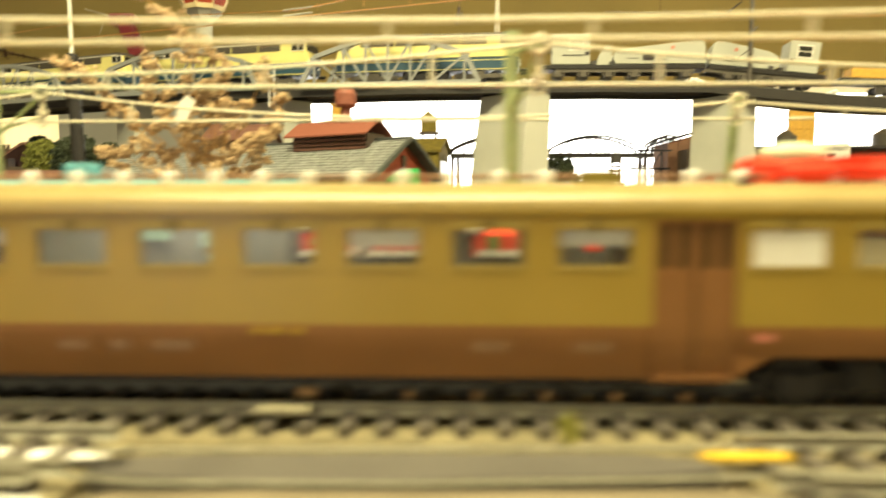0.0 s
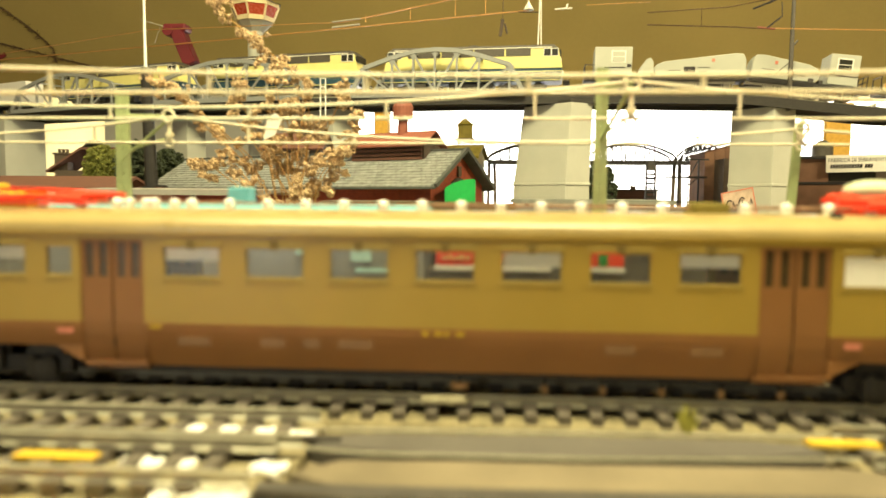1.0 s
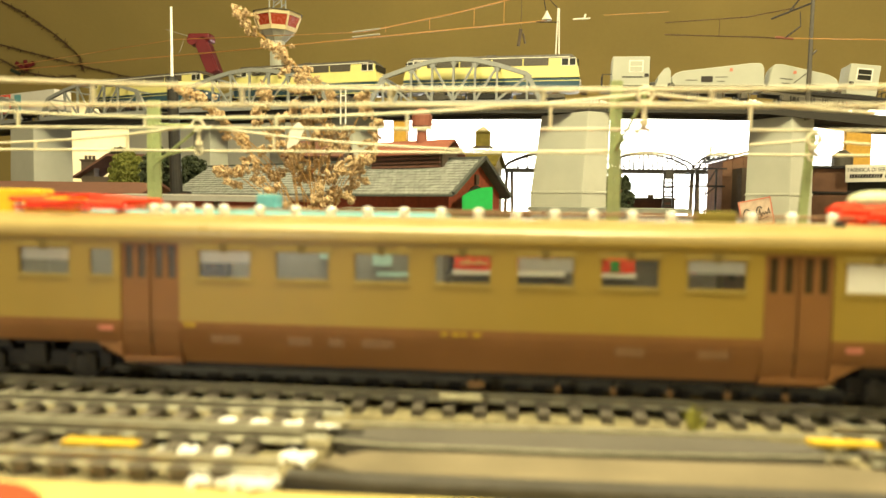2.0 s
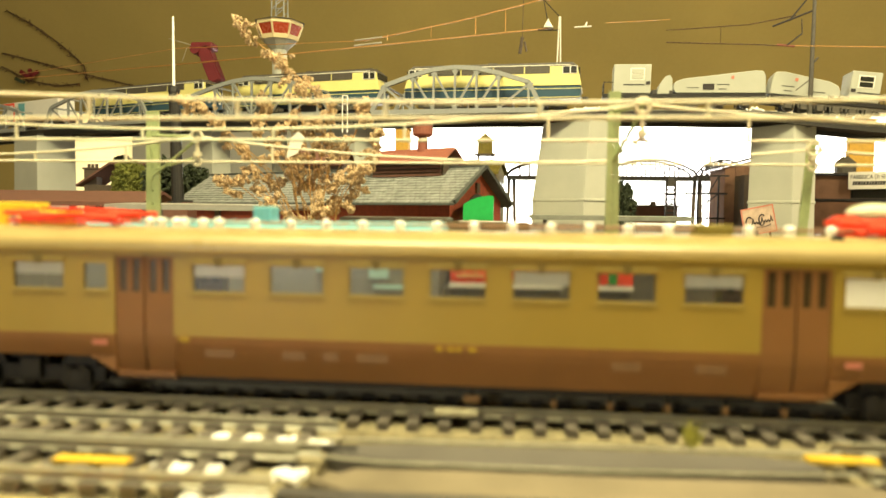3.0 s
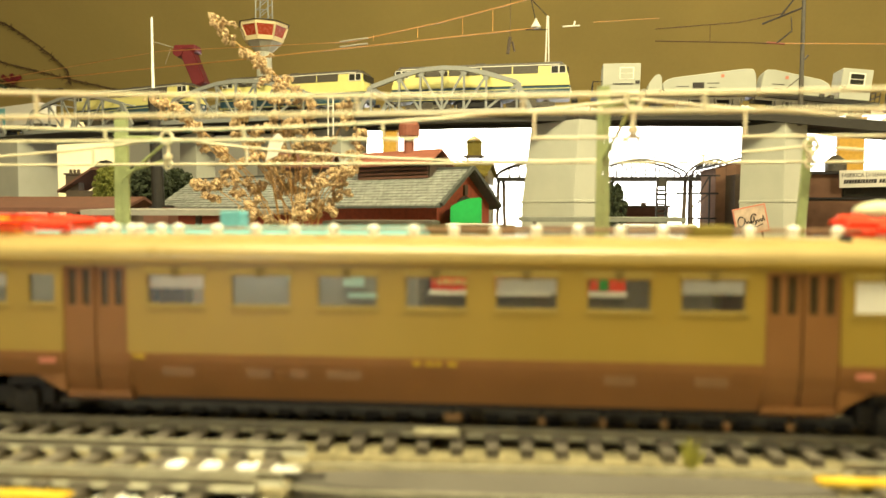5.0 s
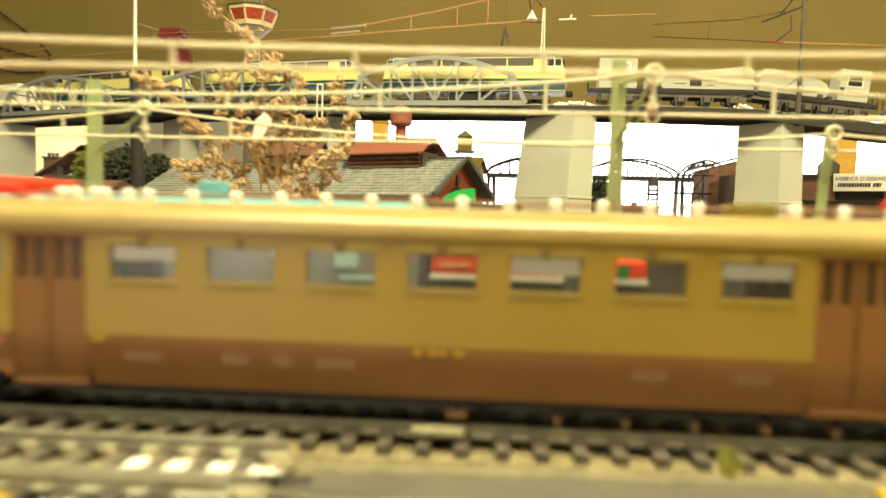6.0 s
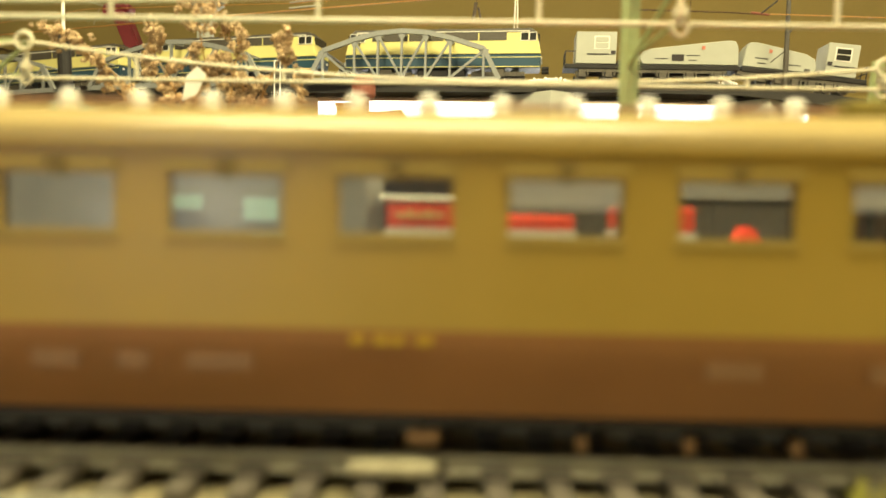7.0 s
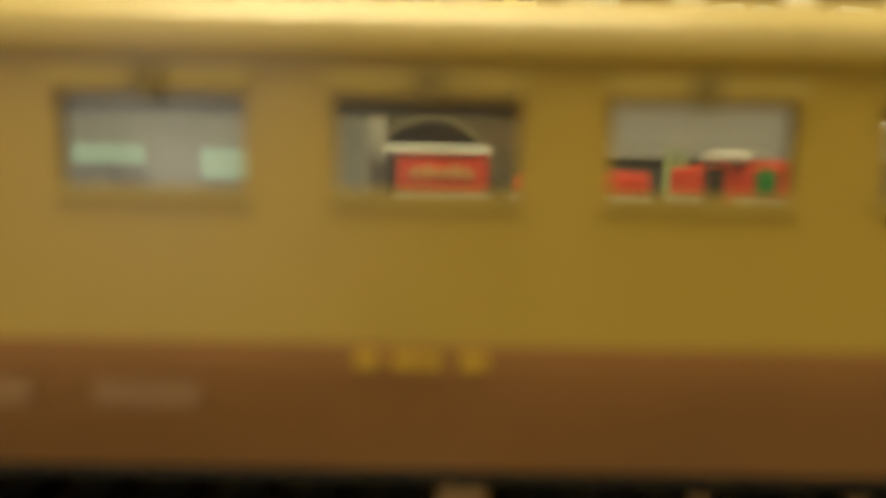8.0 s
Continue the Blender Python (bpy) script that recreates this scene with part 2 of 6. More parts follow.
def ring(c, radius, r, n=16, m=6):
    """A round ring in the x-z plane as one skin."""
    bm = bmesh.new()
    loops = []
    for i in range(n):
        a = 2 * math.pi * i / n
        loops.append([bm.verts.new((c[0] + (radius + r * math.cos(b)) * math.cos(a), c[1] + r * math.sin(b), c[2] + (radius + r * math.cos(b)) * math.sin(a))) for b in [2 * math.pi * k / m for k in range(m)]])
    for i in range(n):
        p, q = loops[i], loops[(i + 1) % n]
        for k in range(m):
            bm.faces.new((p[k], p[(k + 1) % m], q[(k + 1) % m], q[k]))
    return bm


def panel(xs, zs, y0, y1, solid):
    """One sheet between y0 and y1 on a grid of x and z lines; solid(i, j) tells which cells are filled."""
    bm = bmesh.new()
    got = {}

    def v(i, j, k):
        if (i, j, k) not in got:
            got[i, j, k] = bm.verts.new((xs[i], (y0, y1)[k], zs[j]))
        return got[i, j, k]
    nx, nz = len(xs) - 1, len(zs) - 1
    full = lambda i, j: 0 <= i < nx and 0 <= j < nz and solid(i, j)
    for i in range(nx):
        for j in range(nz):
            if not full(i, j):
                continue
            bm.faces.new((v(i, j, 0), v(i + 1, j, 0), v(i + 1, j + 1, 0), v(i, j + 1, 0)))
            bm.faces.new((v(i, j, 1), v(i, j + 1, 1), v(i + 1, j + 1, 1), v(i + 1, j, 1)))
            if not full(i - 1, j):
                bm.faces.new((v(i, j, 0), v(i, j + 1, 0), v(i, j + 1, 1), v(i, j, 1)))
            if not full(i + 1, j):
                bm.faces.new((v(i + 1, j, 0), v(i + 1, j, 1), v(i + 1, j + 1, 1), v(i + 1, j + 1, 0)))
            if not full(i, j - 1):
                bm.faces.new((v(i, j, 0), v(i, j, 1), v(i + 1, j, 1), v(i + 1, j, 0)))
            if not full(i, j + 1):
                bm.faces.new((v(i, j + 1, 0), v(i + 1, j + 1, 0), v(i + 1, j + 1, 1), v(i, j + 1, 1)))
    return bm


ICO = [(0, 0, 1), (0.894, 0, 0.447), (0.276, 0.851, 0.447), (-0.724, 0.526, 0.447), (-0.724, -0.526, 0.447), (0.276, -0.851, 0.447), (0.724, 0.526, -0.447), (-0.276, 0.851, -0.447), (-0.894, 0, -0.447), (-0.276, -0.851, -0.447), (0.724, -0.526, -0.447), (0, 0, -1)]
ICO_F = [(0, 1, 2), (0, 2, 3), (0, 3, 4), (0, 4, 5), (0, 5, 1), (1, 6, 2), (2, 7, 3), (3, 8, 4), (4, 9, 5), (5, 10, 1), (2, 6, 7), (3, 7, 8), (4, 8, 9), (5, 9, 10), (1, 10, 6), (11, 7, 6), (11, 8, 7), (11, 9, 8), (11, 10, 9), (11, 6, 10)]


def clumps(name, items, mat, parent, label="", smooth=True):
    """Many small squashed lumps (centre, radius, turn, squash) in one mesh."""
    verts, faces = [], []
    for c, r, turn, sq in items:
        m = Euler(turn).to_matrix()
        k = len(verts)
        verts += [tuple(Vector(c) + m @ Vector((x * r, y * r * sq[0], z * r * sq[1]))) for x, y, z in ICO]
        faces += [(a + k, b + k, d + k) for a, b, d in ICO_F]
    me = bpy.data.meshes.new(name)
    me.from_pydata(verts, [], faces)
    me.materials.append(M[mat])
    ob = new(name, me)
    ob.parent = parent
    ob["kind"] = "stuff"
    if label:
        ob["label"] = label
    return ob


def text_part(name, body, size, m, mat, parent, squeeze=1.0):
    cu = bpy.data.curves.new(name, "FONT")
    cu.body, cu.size, cu.align_x, cu.align_y = body, size, "CENTER", "CENTER"
    cu.extrude = size * 0.02
    tmp = bpy.data.objects.new(name, cu)
    scene.collection.objects.link(tmp)
    bpy.context.view_layer.update()
    me = bpy.data.meshes.new_from_object(tmp.evaluated_get(bpy.context.evaluated_depsgraph_get()))
    bpy.data.objects.remove(tmp)
    me.materials.clear()
    me.materials.append(M[mat])
    ob = new(name, me)
    ob.parent = parent
    ob.matrix_local = m @ Matrix.Diagonal((squeeze, 1, 1, 1))
    return ob


# ---- the room ----
def setting(name, bm, mat, label, category=""):
    ob = part(name, bm, mat)
    return tagged(ob, label, category or name.split("_")[0], kind="structure")


setting("ground", B((-1.5, 1.3, -0.092, 1.435, -0.02, 0.0)), "board", "sand-coloured painted layout board under the tracks", "layout board")
setting("floor", B((-2.6, 2.6, -2.2, 1.6, -0.92, -0.9)), "floor", "dark brown floor of the hobby room", "floor")
setting("ceiling", B((-2.6, 2.6, -2.2, 0.9, 1.5, 1.55)), "plain", "plain pale plaster ceiling of the room", "ceiling")
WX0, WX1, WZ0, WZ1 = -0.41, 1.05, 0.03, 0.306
# LX0 to LX1 is an opening added to brighten the cream card from behind.
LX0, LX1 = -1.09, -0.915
setting("wall_north", B((-2.6, 2.6, 1.45, 1.55, -0.9, WZ0), (-2.6, LX0, 1.45, 1.55, WZ0, WZ1), (LX1, WX0, 1.45, 1.55, WZ0, WZ1), (WX1, 2.6, 1.45, 1.55, WZ0, WZ1)), "wall", "low olive plaster wall with openings onto the glowing backdrop", "wall")
# Tilt is added so the backdrop glow leaves the wall brighter low down.
SLOPE = 0.55


def slope_y(z):
    return 1.45 - (z - WZ1) * SLOPE


setting("wall_attic", prism([(1.45, WZ1), (slope_y(1.5), 1.5), (slope_y(1.5) + 0.1, 1.5), (1.55, WZ1)], -2.6, 2.6), "wall", "plain olive wall above the layout, tilted to catch the glow", "wall")
SX0, SX1, SZ0, SZ1 = -1.2, -0.66, -0.27, 0.97
setting("window_1", B((SX0, SX1, -2.29, -2.25, SZ0, SZ0 + 0.03), (SX0, SX1, -2.29, -2.25, SZ1 - 0.03, SZ1), (SX0, SX0 + 0.03, -2.29, -2.25, SZ0 + 0.03, SZ1 - 0.03), (SX1 - 0.03, SX1, -2.29, -2.25, SZ0 + 0.03, SZ1 - 0.03)), "paper", "white painted window frame in the room wall", "window")
setting("wall_south", B((-2.6, SX0, -2.3, -2.2, -0.9, 1.5), (SX1, 2.6, -2.3, -2.2, -0.9, 1.5), (SX0, SX1, -2.3, -2.2, -0.9, SZ0), (SX0, SX1, -2.3, -2.2, SZ1, 1.5)), "plain", "plain pale wall of the hobby room", "wall")
setting("wall_west", B((-2.7, -2.6, -2.3, 1.55, -0.9, 1.5)), "plain", "plain pale side wall of the hobby room", "wall")
setting("wall_east", B((2.6, 2.7, -2.3, 1.55, -0.9, 1.5)), "plain", "plain pale end wall of the hobby room", "wall")
# Emissive sheet stands in for the blown-out white background.
setting("backdrop", B((LX0 - 0.1, WX1 + 0.1, 1.60, 1.61, WZ0 - 0.1, WZ1 + 0.1)), "glow", "glowing white sheet behind the layout", "backdrop")
# The card passes the backdrop glow so that it looks bright.
setting("wall_panel", B((LX0, LX1, 1.452, 1.456, WZ0, WZ1)), "card", "cream translucent card brightened by the glow behind it", "panel")
setting("wall_panel_grey", B((-0.914, -0.405, 1.436, 1.449, 0.0, 0.306)), "greycard", "grey card panel standing against the wall", "panel")

# ---- tracks in the foreground ----
RAIL_TOP, TIE_TOP, BED = 0.0092, 0.0066, 0.0045


def rail_profile(y):
    return [(y - 0.0011, TIE_TOP), (y + 0.0011, TIE_TOP), (y + 0.0011, TIE_TOP + 0.0004), (y + 0.0003, TIE_TOP + 0.0008), (y + 0.0003, RAIL_TOP - 0.0008), (y + 0.0006, RAIL_TOP - 0.0005), (y + 0.0006, RAIL_TOP), (y - 0.0006, RAIL_TOP), (y - 0.0006, RAIL_TOP - 0.0005), (y - 0.0003, RAIL_TOP - 0.0008), (y - 0.0003, TIE_TOP + 0.0008), (y - 0.0011, TIE_TOP + 0.0004)]


def track(label, x0, x1, y, pitch=0.0078, reach=0.0145, angle=0.0, near=None, drop=0.0):
    """A straight track along x with rails, sleepers that are parts, chairs and a ballast bed."""
    t = thing("track", label, "track", pose(0, y, drop, 0, 0, angle), "tracks of the station")
    near = near or reach
    bed = prism([(-near - 0.004, 0.0), (-near - 0.001, BED), (reach + 0.003, BED), (reach + 0.006, 0.0)], x0, x1)
    part("ballast_bed", bed, "ballast", t, "pale sand-coloured ballast")
    for s in (-0.00825, 0.00825):
        part("rail", prism(rail_profile(s), x0, x1), "rail", t)
    first = None
    for i in range(int((x1 - x0) / pitch)):
        x = x0 + pitch * (i + 0.5)
        if first is None:
            ob = part("sleeper", B((-0.0014, 0.0014, -near, reach, 0.003, TIE_TOP), (-0.0019, 0.0019, -0.0108, -0.0062, TIE_TOP, TIE_TOP + 0.0009), (-0.0019, 0.0019, 0.0062, 0.0108, TIE_TOP, TIE_TOP + 0.0009)), "tie", t)
            first = ob.data
        else:
            ob = new("sleeper", first)
            ob.parent = t
        ob.location = (x, random.uniform(-0.0002, 0.0002), 0)
        ob.rotation_euler[2] = random.uniform(-0.02, 0.02)
    return t


LOW = -0.0017
track("model railway track with dark sleepers under the railcar", -0.42, 0.42, 0.0132, near=0.0160, drop=LOW)
track("siding track with dark sleepers on pale ballast", -0.42, -0.027, -0.0187, reach=0.0095, near=0.0105, angle=0.6, drop=LOW)
track("outer siding track with dark sleepers on pale ballast", -0.42, -0.031, -0.0380, reach=0.0085, near=0.0105, angle=0.6, drop=LOW)
track("siding track beyond the grey plate", 0.0835, 0.42, -0.0200, reach=0.0110, drop=LOW)
track("outer siding track beyond the grey plate", 0.0885, 0.42, -0.0385, reach=0.0070, near=0.0095, drop=LOW)


M["tanlight"] = material("warm_tan_plastic", (0.5, 0.3, 0.12), 0.5, vary=0.15)
M["sandmetal"] = material("dusty_ramp_metal", (0.36, 0.33, 0.22), 0.5, vary=0.2)
M["conduit"] = material("brown_cable_sleeve", (0.30, 0.17, 0.10), 0.55, vary=0.2)
M["brownwall"] = material("brown_plaster_wall", (0.19, 0.10, 0.06), 0.8, vary=0.2, scale=60, bump=0.3)
M["adboard"] = material("faded_pink_card", (0.50, 0.38, 0.30), 0.6, vary=0.2, scale=120)
M["weed"] = material("yellow_green_grass", (0.34, 0.33, 0.06), 0.8, vary=0.3)
M["markeryellow"] = material("worn_yellow_plastic", (0.58, 0.38, 0.03), 0.5, vary=0.2, scale=500)


def foreground():
    # plates of the level crossing that cover the sidings
    c = thing("crossing_plate", "long flat grey plastic level crossing plate with tapered ends", "crossing plate", group="crossing plates")
    bm = prism([(-0.0275, -0.0215), (-0.0215, -0.0180), (-0.012, -0.0168), (0.030, -0.0150), (0.066, -0.0138), (0.0765, -0.0165), (0.0790, -0.0205), (0.066, -0.0238), (0.030, -0.0262), (0.002, -0.0275), (-0.014, -0.0270), (-0.0235, -0.0248)], 0.0, 0.0046, "z")
    bmesh.ops.bevel(bm, geom=bm.edges[:], offset=0.0004, segments=2, affect="EDGES")
    part("deck", bm, "plate", c)
    part("guard_rail", tube([(-0.031, -0.0160, 0.0046), (-0.014, -0.0146, 0.0046), (0.030, -0.0128, 0.0046), (0.070, -0.0114, 0.0046), (0.083, -0.0108, 0.0046)], 0.0004), "rail", c, "pale guard rail along the edge")
    part("guard_rail", tube([(-0.030, -0.0262, 0.0046), (-0.014, -0.0288, 0.0046), (0.030, -0.0278, 0.0046), (0.066, -0.0252, 0.0046), (0.084, -0.0232, 0.0046)], 0.0004), "rail", c, "pale guard rail along the edge")
    part("point_blade", bars(((-0.036, -0.0222, 0.0048), (-0.020, -0.0218, 0.0048), 0.0016, 0.0012)), "darkgrey", c, "dark point blade at the plate's nose")
    d = thing("cover_strip", "tan ribbed cover strip along the grey plate", "cover strip", group="crossing plates")
    bm = prism([(-0.0265, -0.0385), (-0.018, -0.0310), (0.004, -0.0300), (0.040, -0.0292), (0.078, -0.0272), (0.088, -0.0290), (0.088, -0.0405), (0.040, -0.0425), (-0.018, -0.0432)], 0.0, 0.0042, "z")
    bmesh.ops.bevel(bm, geom=bm.edges[:], offset=0.0004, segments=2, affect="EDGES")
    part("strip", bm, "tan", d)
    part("edge_bar", prism([(-0.030, -0.0436), (-0.012, -0.0436), (0.090, -0.0412), (0.090, -0.0462), (-0.014, -0.0488), (-0.030, -0.0470)], 0.0, 0.0046, "z"), "darkgrey", d, "dark edge bar")
    e = thing("board_edge", "yellow painted strip along the board edge", "board edge")
    part("strip", prism([(-0.42, -0.0530), (-0.06, -0.0502), (-0.03, -0.0496), (0.09, -0.0472), (0.34, -0.0485), (0.34, -0.0918), (-0.42, -0.0918)], 0.0, 0.0026, "z"), "yellowboard", e)
    rng = random.Random(3)
    lumps = []
    for xa, xb, yc, n in ((-0.060, -0.0275, -0.0160, 680), (-0.060, -0.046, -0.0350, 300), (-0.034, -0.028, -0.0352, 90), (-0.047, -0.031, -0.0480, 300)):
        for q in range(n):
            lumps.append(((rng.uniform(xa, xb), yc + rng.gauss(0, 0.0012), 0.0030 + rng.uniform(0, 0.0010)), rng.uniform(0.0004, 0.0008), (rng.uniform(0, 6), rng.uniform(0, 6), 0), (0.9, 0.7)))
    b = thing("ballast_heap", "loose white ballast grains between the sleepers", "ballast", kind="stuff")
    clumps("ballast_grain", lumps, "white", b)
    for x0, x1, y, g in ((-0.0800, -0.0640, -0.0365, "yellow plastic track marker strip beside the siding"), (0.0765, 0.0910, -0.0165, "yellow plastic marker strip at the crossing plate")):
        s = thing("marker_strip", g, "marker", group="marker strips")
        part("strip", B((x0, x1, y - 0.0017, y + 0.0017, 0.0046, 0.0057), bevel=0.0003), "markeryellow", s)
    r = thing("switch_knob", "small red plastic button at the board edge", "button")
    bm = rods(((-0.0735, -0.0735, 0.0026), (-0.0735, -0.0735, 0.0072), 0.0128, 0.0125), n=28)
    bmesh.ops.bevel(bm, geom=bm.edges[:], offset=0.001, segments=2, affect="EDGES")
    part("cap", bm, "red", r)
    w = thing("weed_tuft", "small yellow-green grass tuft beside the rail", "plant")
    bm = bmesh.new()
    for i in range(26):
        a = random.uniform(0, 6.28)
        rod(bm, (0.0565 + 0.001 * math.cos(a), -0.0030 + 0.001 * math.sin(a), 0.0014), (0.0565 + 0.0028 * math.cos(a), -0.0030 + 0.002 * math.sin(a), 0.0025 + random.uniform(0.003, 0.006)), 0.0003, 0.0001, n=4)
    part("tuft", bm, "weed", w)
    b = thing("uncoupler", "pale metal uncoupler ramp clipped on the rail", "track fitting")
    part("ramp", B((-0.0055, 0.0055, 0.0004, 0.0036, 0.0058, 0.0076), bevel=0.0006), "sandmetal", b)


foreground()


# ---- the railcar ----
P = 0.0204
CY0, CY1 = 0.0, 0.031
Z_FAR = 0.0446
Z_BOT, Z_WAIST, Z_WB, Z_WT, Z_EAVE, Z_ROOF = 0.0132, 0.0244, 0.0360, 0.0428, 0.0466, 0.0522
WINS = [(k * P - 0.0068, k * P + 0.0068) for k in range(-3, 4)] + [(-0.0975, -0.0912), (-0.1170, -0.1032), (-0.1375, -0.1235), (0.0910, 0.1045), (0.1105, 0.1245), (0.1300, 0.1430)]
FAR_WINS = [(-0.147, -0.0915), (-0.0715, 0.0705), (0.0905, 0.147)]
BLINDS = {-0.1170: 0.55, -3 * P - 0.0068: 0.55, P - 0.0068: 0.5, 3 * P - 0.0068: 0.55, 0.0910: 0.0}
DOORS = [(-0.0892, -0.0732), (0.0723, 0.0883)]
ENDS = (-0.150, 0.150)
SKIRT = (-0.0895, 0.0895)


def tuck(z):
    """How far the lower side curves in under the waist."""
    return 0.0 if z >= Z_WAIST else 0.0033 * ((Z_WAIST - z) / (Z_WAIST - Z_BOT)) ** 1.8


def side_sheets(y0, y1):
    """The olive upper side round windows and doors, and the brown skirt, as two sheets."""
    xs = sorted({*ENDS, *(v for w in WINS + FAR_WINS for v in w), *(v for d in DOORS for v in d)})
    zs = [Z_WAIST, Z_WB, Z_WT, 0.0448, Z_EAVE]
    wins = WINS if y0 < 0.01 else FAR_WINS
    if y0 > 0.01:
        zs[1], zs[2] = 0.0295, Z_FAR
    inside = lambda x, spans: any(a < x < b for a, b in spans)

    def upper(i, j):
        x = (xs[i] + xs[i + 1]) / 2
        return not (inside(x, DOORS) and j < 3) and not (inside(x, wins) and j == 1)
    zl = [Z_BOT, 0.0149, 0.0166, 0.0182, 0.0203, 0.0224, Z_WAIST]

    def lower(i, j):
        x = (xs[i] + xs[i + 1]) / 2
        return not inside(x, DOORS) and (j > 2 or SKIRT[0] < x < SKIRT[1])
    low = panel(xs, zl, y0 - 0.0001, y1, lower)
    for v in low.verts:
        v.co.y += tuck(v.co.z) * (1 if y0 < 0.01 else -1)
    return panel(xs, zs, y0, y1, upper), low


def railcar():
    car = thing("railcar", "olive and chestnut brown electric railcar model on the track", "train")
    for y0, y1 in ((CY0, CY0 + 0.0011), (CY1 - 0.0011, CY1)):
        up, low = side_sheets(y0, y1)
        part("upper_side", up, "olive", car, "olive yellow painted side")
        part("skirt", low, "brown", car, "chestnut brown lower side")
    for a, b in (ENDS, ENDS[::-1]):
        s = 1 if b > a else -1
        part("end_wall", B((min(a, a + s * 0.0012), max(a, a + s * 0.0012), CY0 + 0.0011, CY1 - 0.0011, 0.0182, Z_EAVE)), "olive", car)
    part("floor_pan", B((ENDS[0] + 0.002, ENDS[1] - 0.002, CY0 + 0.0012, CY1 - 0.0012, 0.0185, 0.0215)), "black", car)
    # roof: flattened ellipse with a gutter
    c, hw = (CY0 + CY1) / 2, (CY1 - CY0) / 2 + 0.0004
    prof = []
    for i in range(25):
        a = math.pi * i / 24
        prof.append((c - hw * math.copysign(abs(math.cos(a)) ** 0.8, math.cos(a)), Z_EAVE + (Z_ROOF - Z_EAVE) * math.sin(a) ** 0.72))
    prof = prof + [(c + hw - 0.001, Z_EAVE - 0.0002), (c - hw + 0.001, Z_EAVE - 0.0002)]
    part("roof", prism(prof, ENDS[0], ENDS[1]), "roof_tan", car, "glossy tan painted curved roof", smooth=False)
    part("gutter", B((ENDS[0], ENDS[1], CY0 - 0.0006, CY0, Z_EAVE - 0.0004, Z_EAVE + 0.0002)), "olive", car)
    part("interior_floor", B((ENDS[0] + 0.003, ENDS[1] - 0.003, CY0 + 0.0013, CY1 - 0.0013, 0.0216, 0.0225)), "interior", car)
    # windows
    for y, s, w0, w1 in [(CY0, 1, *w) for w in WINS] + [(CY1, -1, *w) for w in FAR_WINS]:
        Z_LO, Z_HI = (Z_WB, Z_WT) if s > 0 else (0.0295, Z_FAR)
        win = part("window", B((w0 - 0.0005, w1 + 0.0005, y - 0.0002 * s if s > 0 else y, y if s > 0 else y + 0.0002, Z_LO - 0.0009, Z_LO - 0.0001), (w0 - 0.0004, w0, y + s * 0.0003 if s > 0 else y - 0.0008, y + 0.0008 if s > 0 else y - 0.0003, Z_LO, Z_HI), (w1, w1 + 0.0004, y + s * 0.0003 if s > 0 else y - 0.0008, y + 0.0008 if s > 0 else y - 0.0003, Z_LO, Z_HI)), "sill", car, "pale window frame")
        g = part("pane", B((w0, w1, y + 0.0005 * s - 0.0001, y + 0.0005 * s + 0.0001, Z_LO, Z_HI)), "glass", win, "clear window pane")
        g.visible_shadow = False
        mid = (w0 + w1) / 2
        for bx, low in BLINDS.items():
            if s > 0 and abs(bx - w0) < 1e-6:
                part("blind", B((w0 + 0.0001, w1 - 0.0001, 0.0008 if low else 0.0000, 0.0011 if low else 0.0003, Z_WB + (Z_WT - Z_WB) * low, Z_WT - 0.0001)), "blind", win, "pale drawn window blind")
        if 0.01 < w1 - w0 < 0.02:
            yy = (y - 0.0006, y) if s > 0 else (y, y + 0.0006)
            part("hood", B((w0 - 0.0006, mid - 0.0012, *yy, Z_WT + 0.0006, Z_WT + 0.0016), (mid + 0.0012, w1 + 0.0006, *yy, Z_WT + 0.0006, Z_WT + 0.0016)), "sill", win)
            part("latch", prism([(mid - 0.0013, Z_WT + 0.0020), (mid + 0.0013, Z_WT + 0.0020), (mid + 0.0007, Z_WT - 0.0003), (mid - 0.0007, Z_WT - 0.0003)], yy[0], yy[1], "y"), "latch", win)
    # doors with four narrow lights
    for a, b in DOORS:
        for y, s in ((CY0, 1), (CY1, -1)):
            mid = (a + b) / 2
            for p, q in ((a + 0.0002, mid - 0.00025), (mid + 0.00025, b - 0.0002)):
                w = q - p
                slots = [(p + 0.14 * w, p + 0.40 * w), (p + 0.60 * w, p + 0.86 * w)]
                ys = (y + 0.0004, y + 0.0012) if s > 0 else (y - 0.0012, y - 0.0004)
                zt, zb = 0.0440, 0.0355
                xs = [p, slots[0][0], slots[0][1], slots[1][0], slots[1][1], q]
                leaf_sheet = panel(xs, [0.0146, 0.0180, 0.0215, Z_WAIST, zb, zt, 0.0448], *ys, lambda i, j: not (j == 4 and i in (1, 3)))
                for v in leaf_sheet.verts:
                    v.co.y += s * tuck(v.co.z) * 0.55
                leaf = part("door", leaf_sheet, "door", car, "brown folding door leaf")
                yg = (y + 0.0007, y + 0.0009) if s > 0 else (y - 0.0009, y - 0.0007)
                for u, v in slots:
                    part("door_window", B((u, v, *yg, zb, zt)), "doorglass", leaf)
            # Unseen backing added to block the bright line between the door leaves.
            part("door_gap_backing", B((mid - 0.0009, mid + 0.0009, *((y + 0.0013, y + 0.0019) if s > 0 else (y - 0.0019, y - 0.0013)), 0.0186, 0.0447)), "black", car, "dark backing strip added behind the door gap")
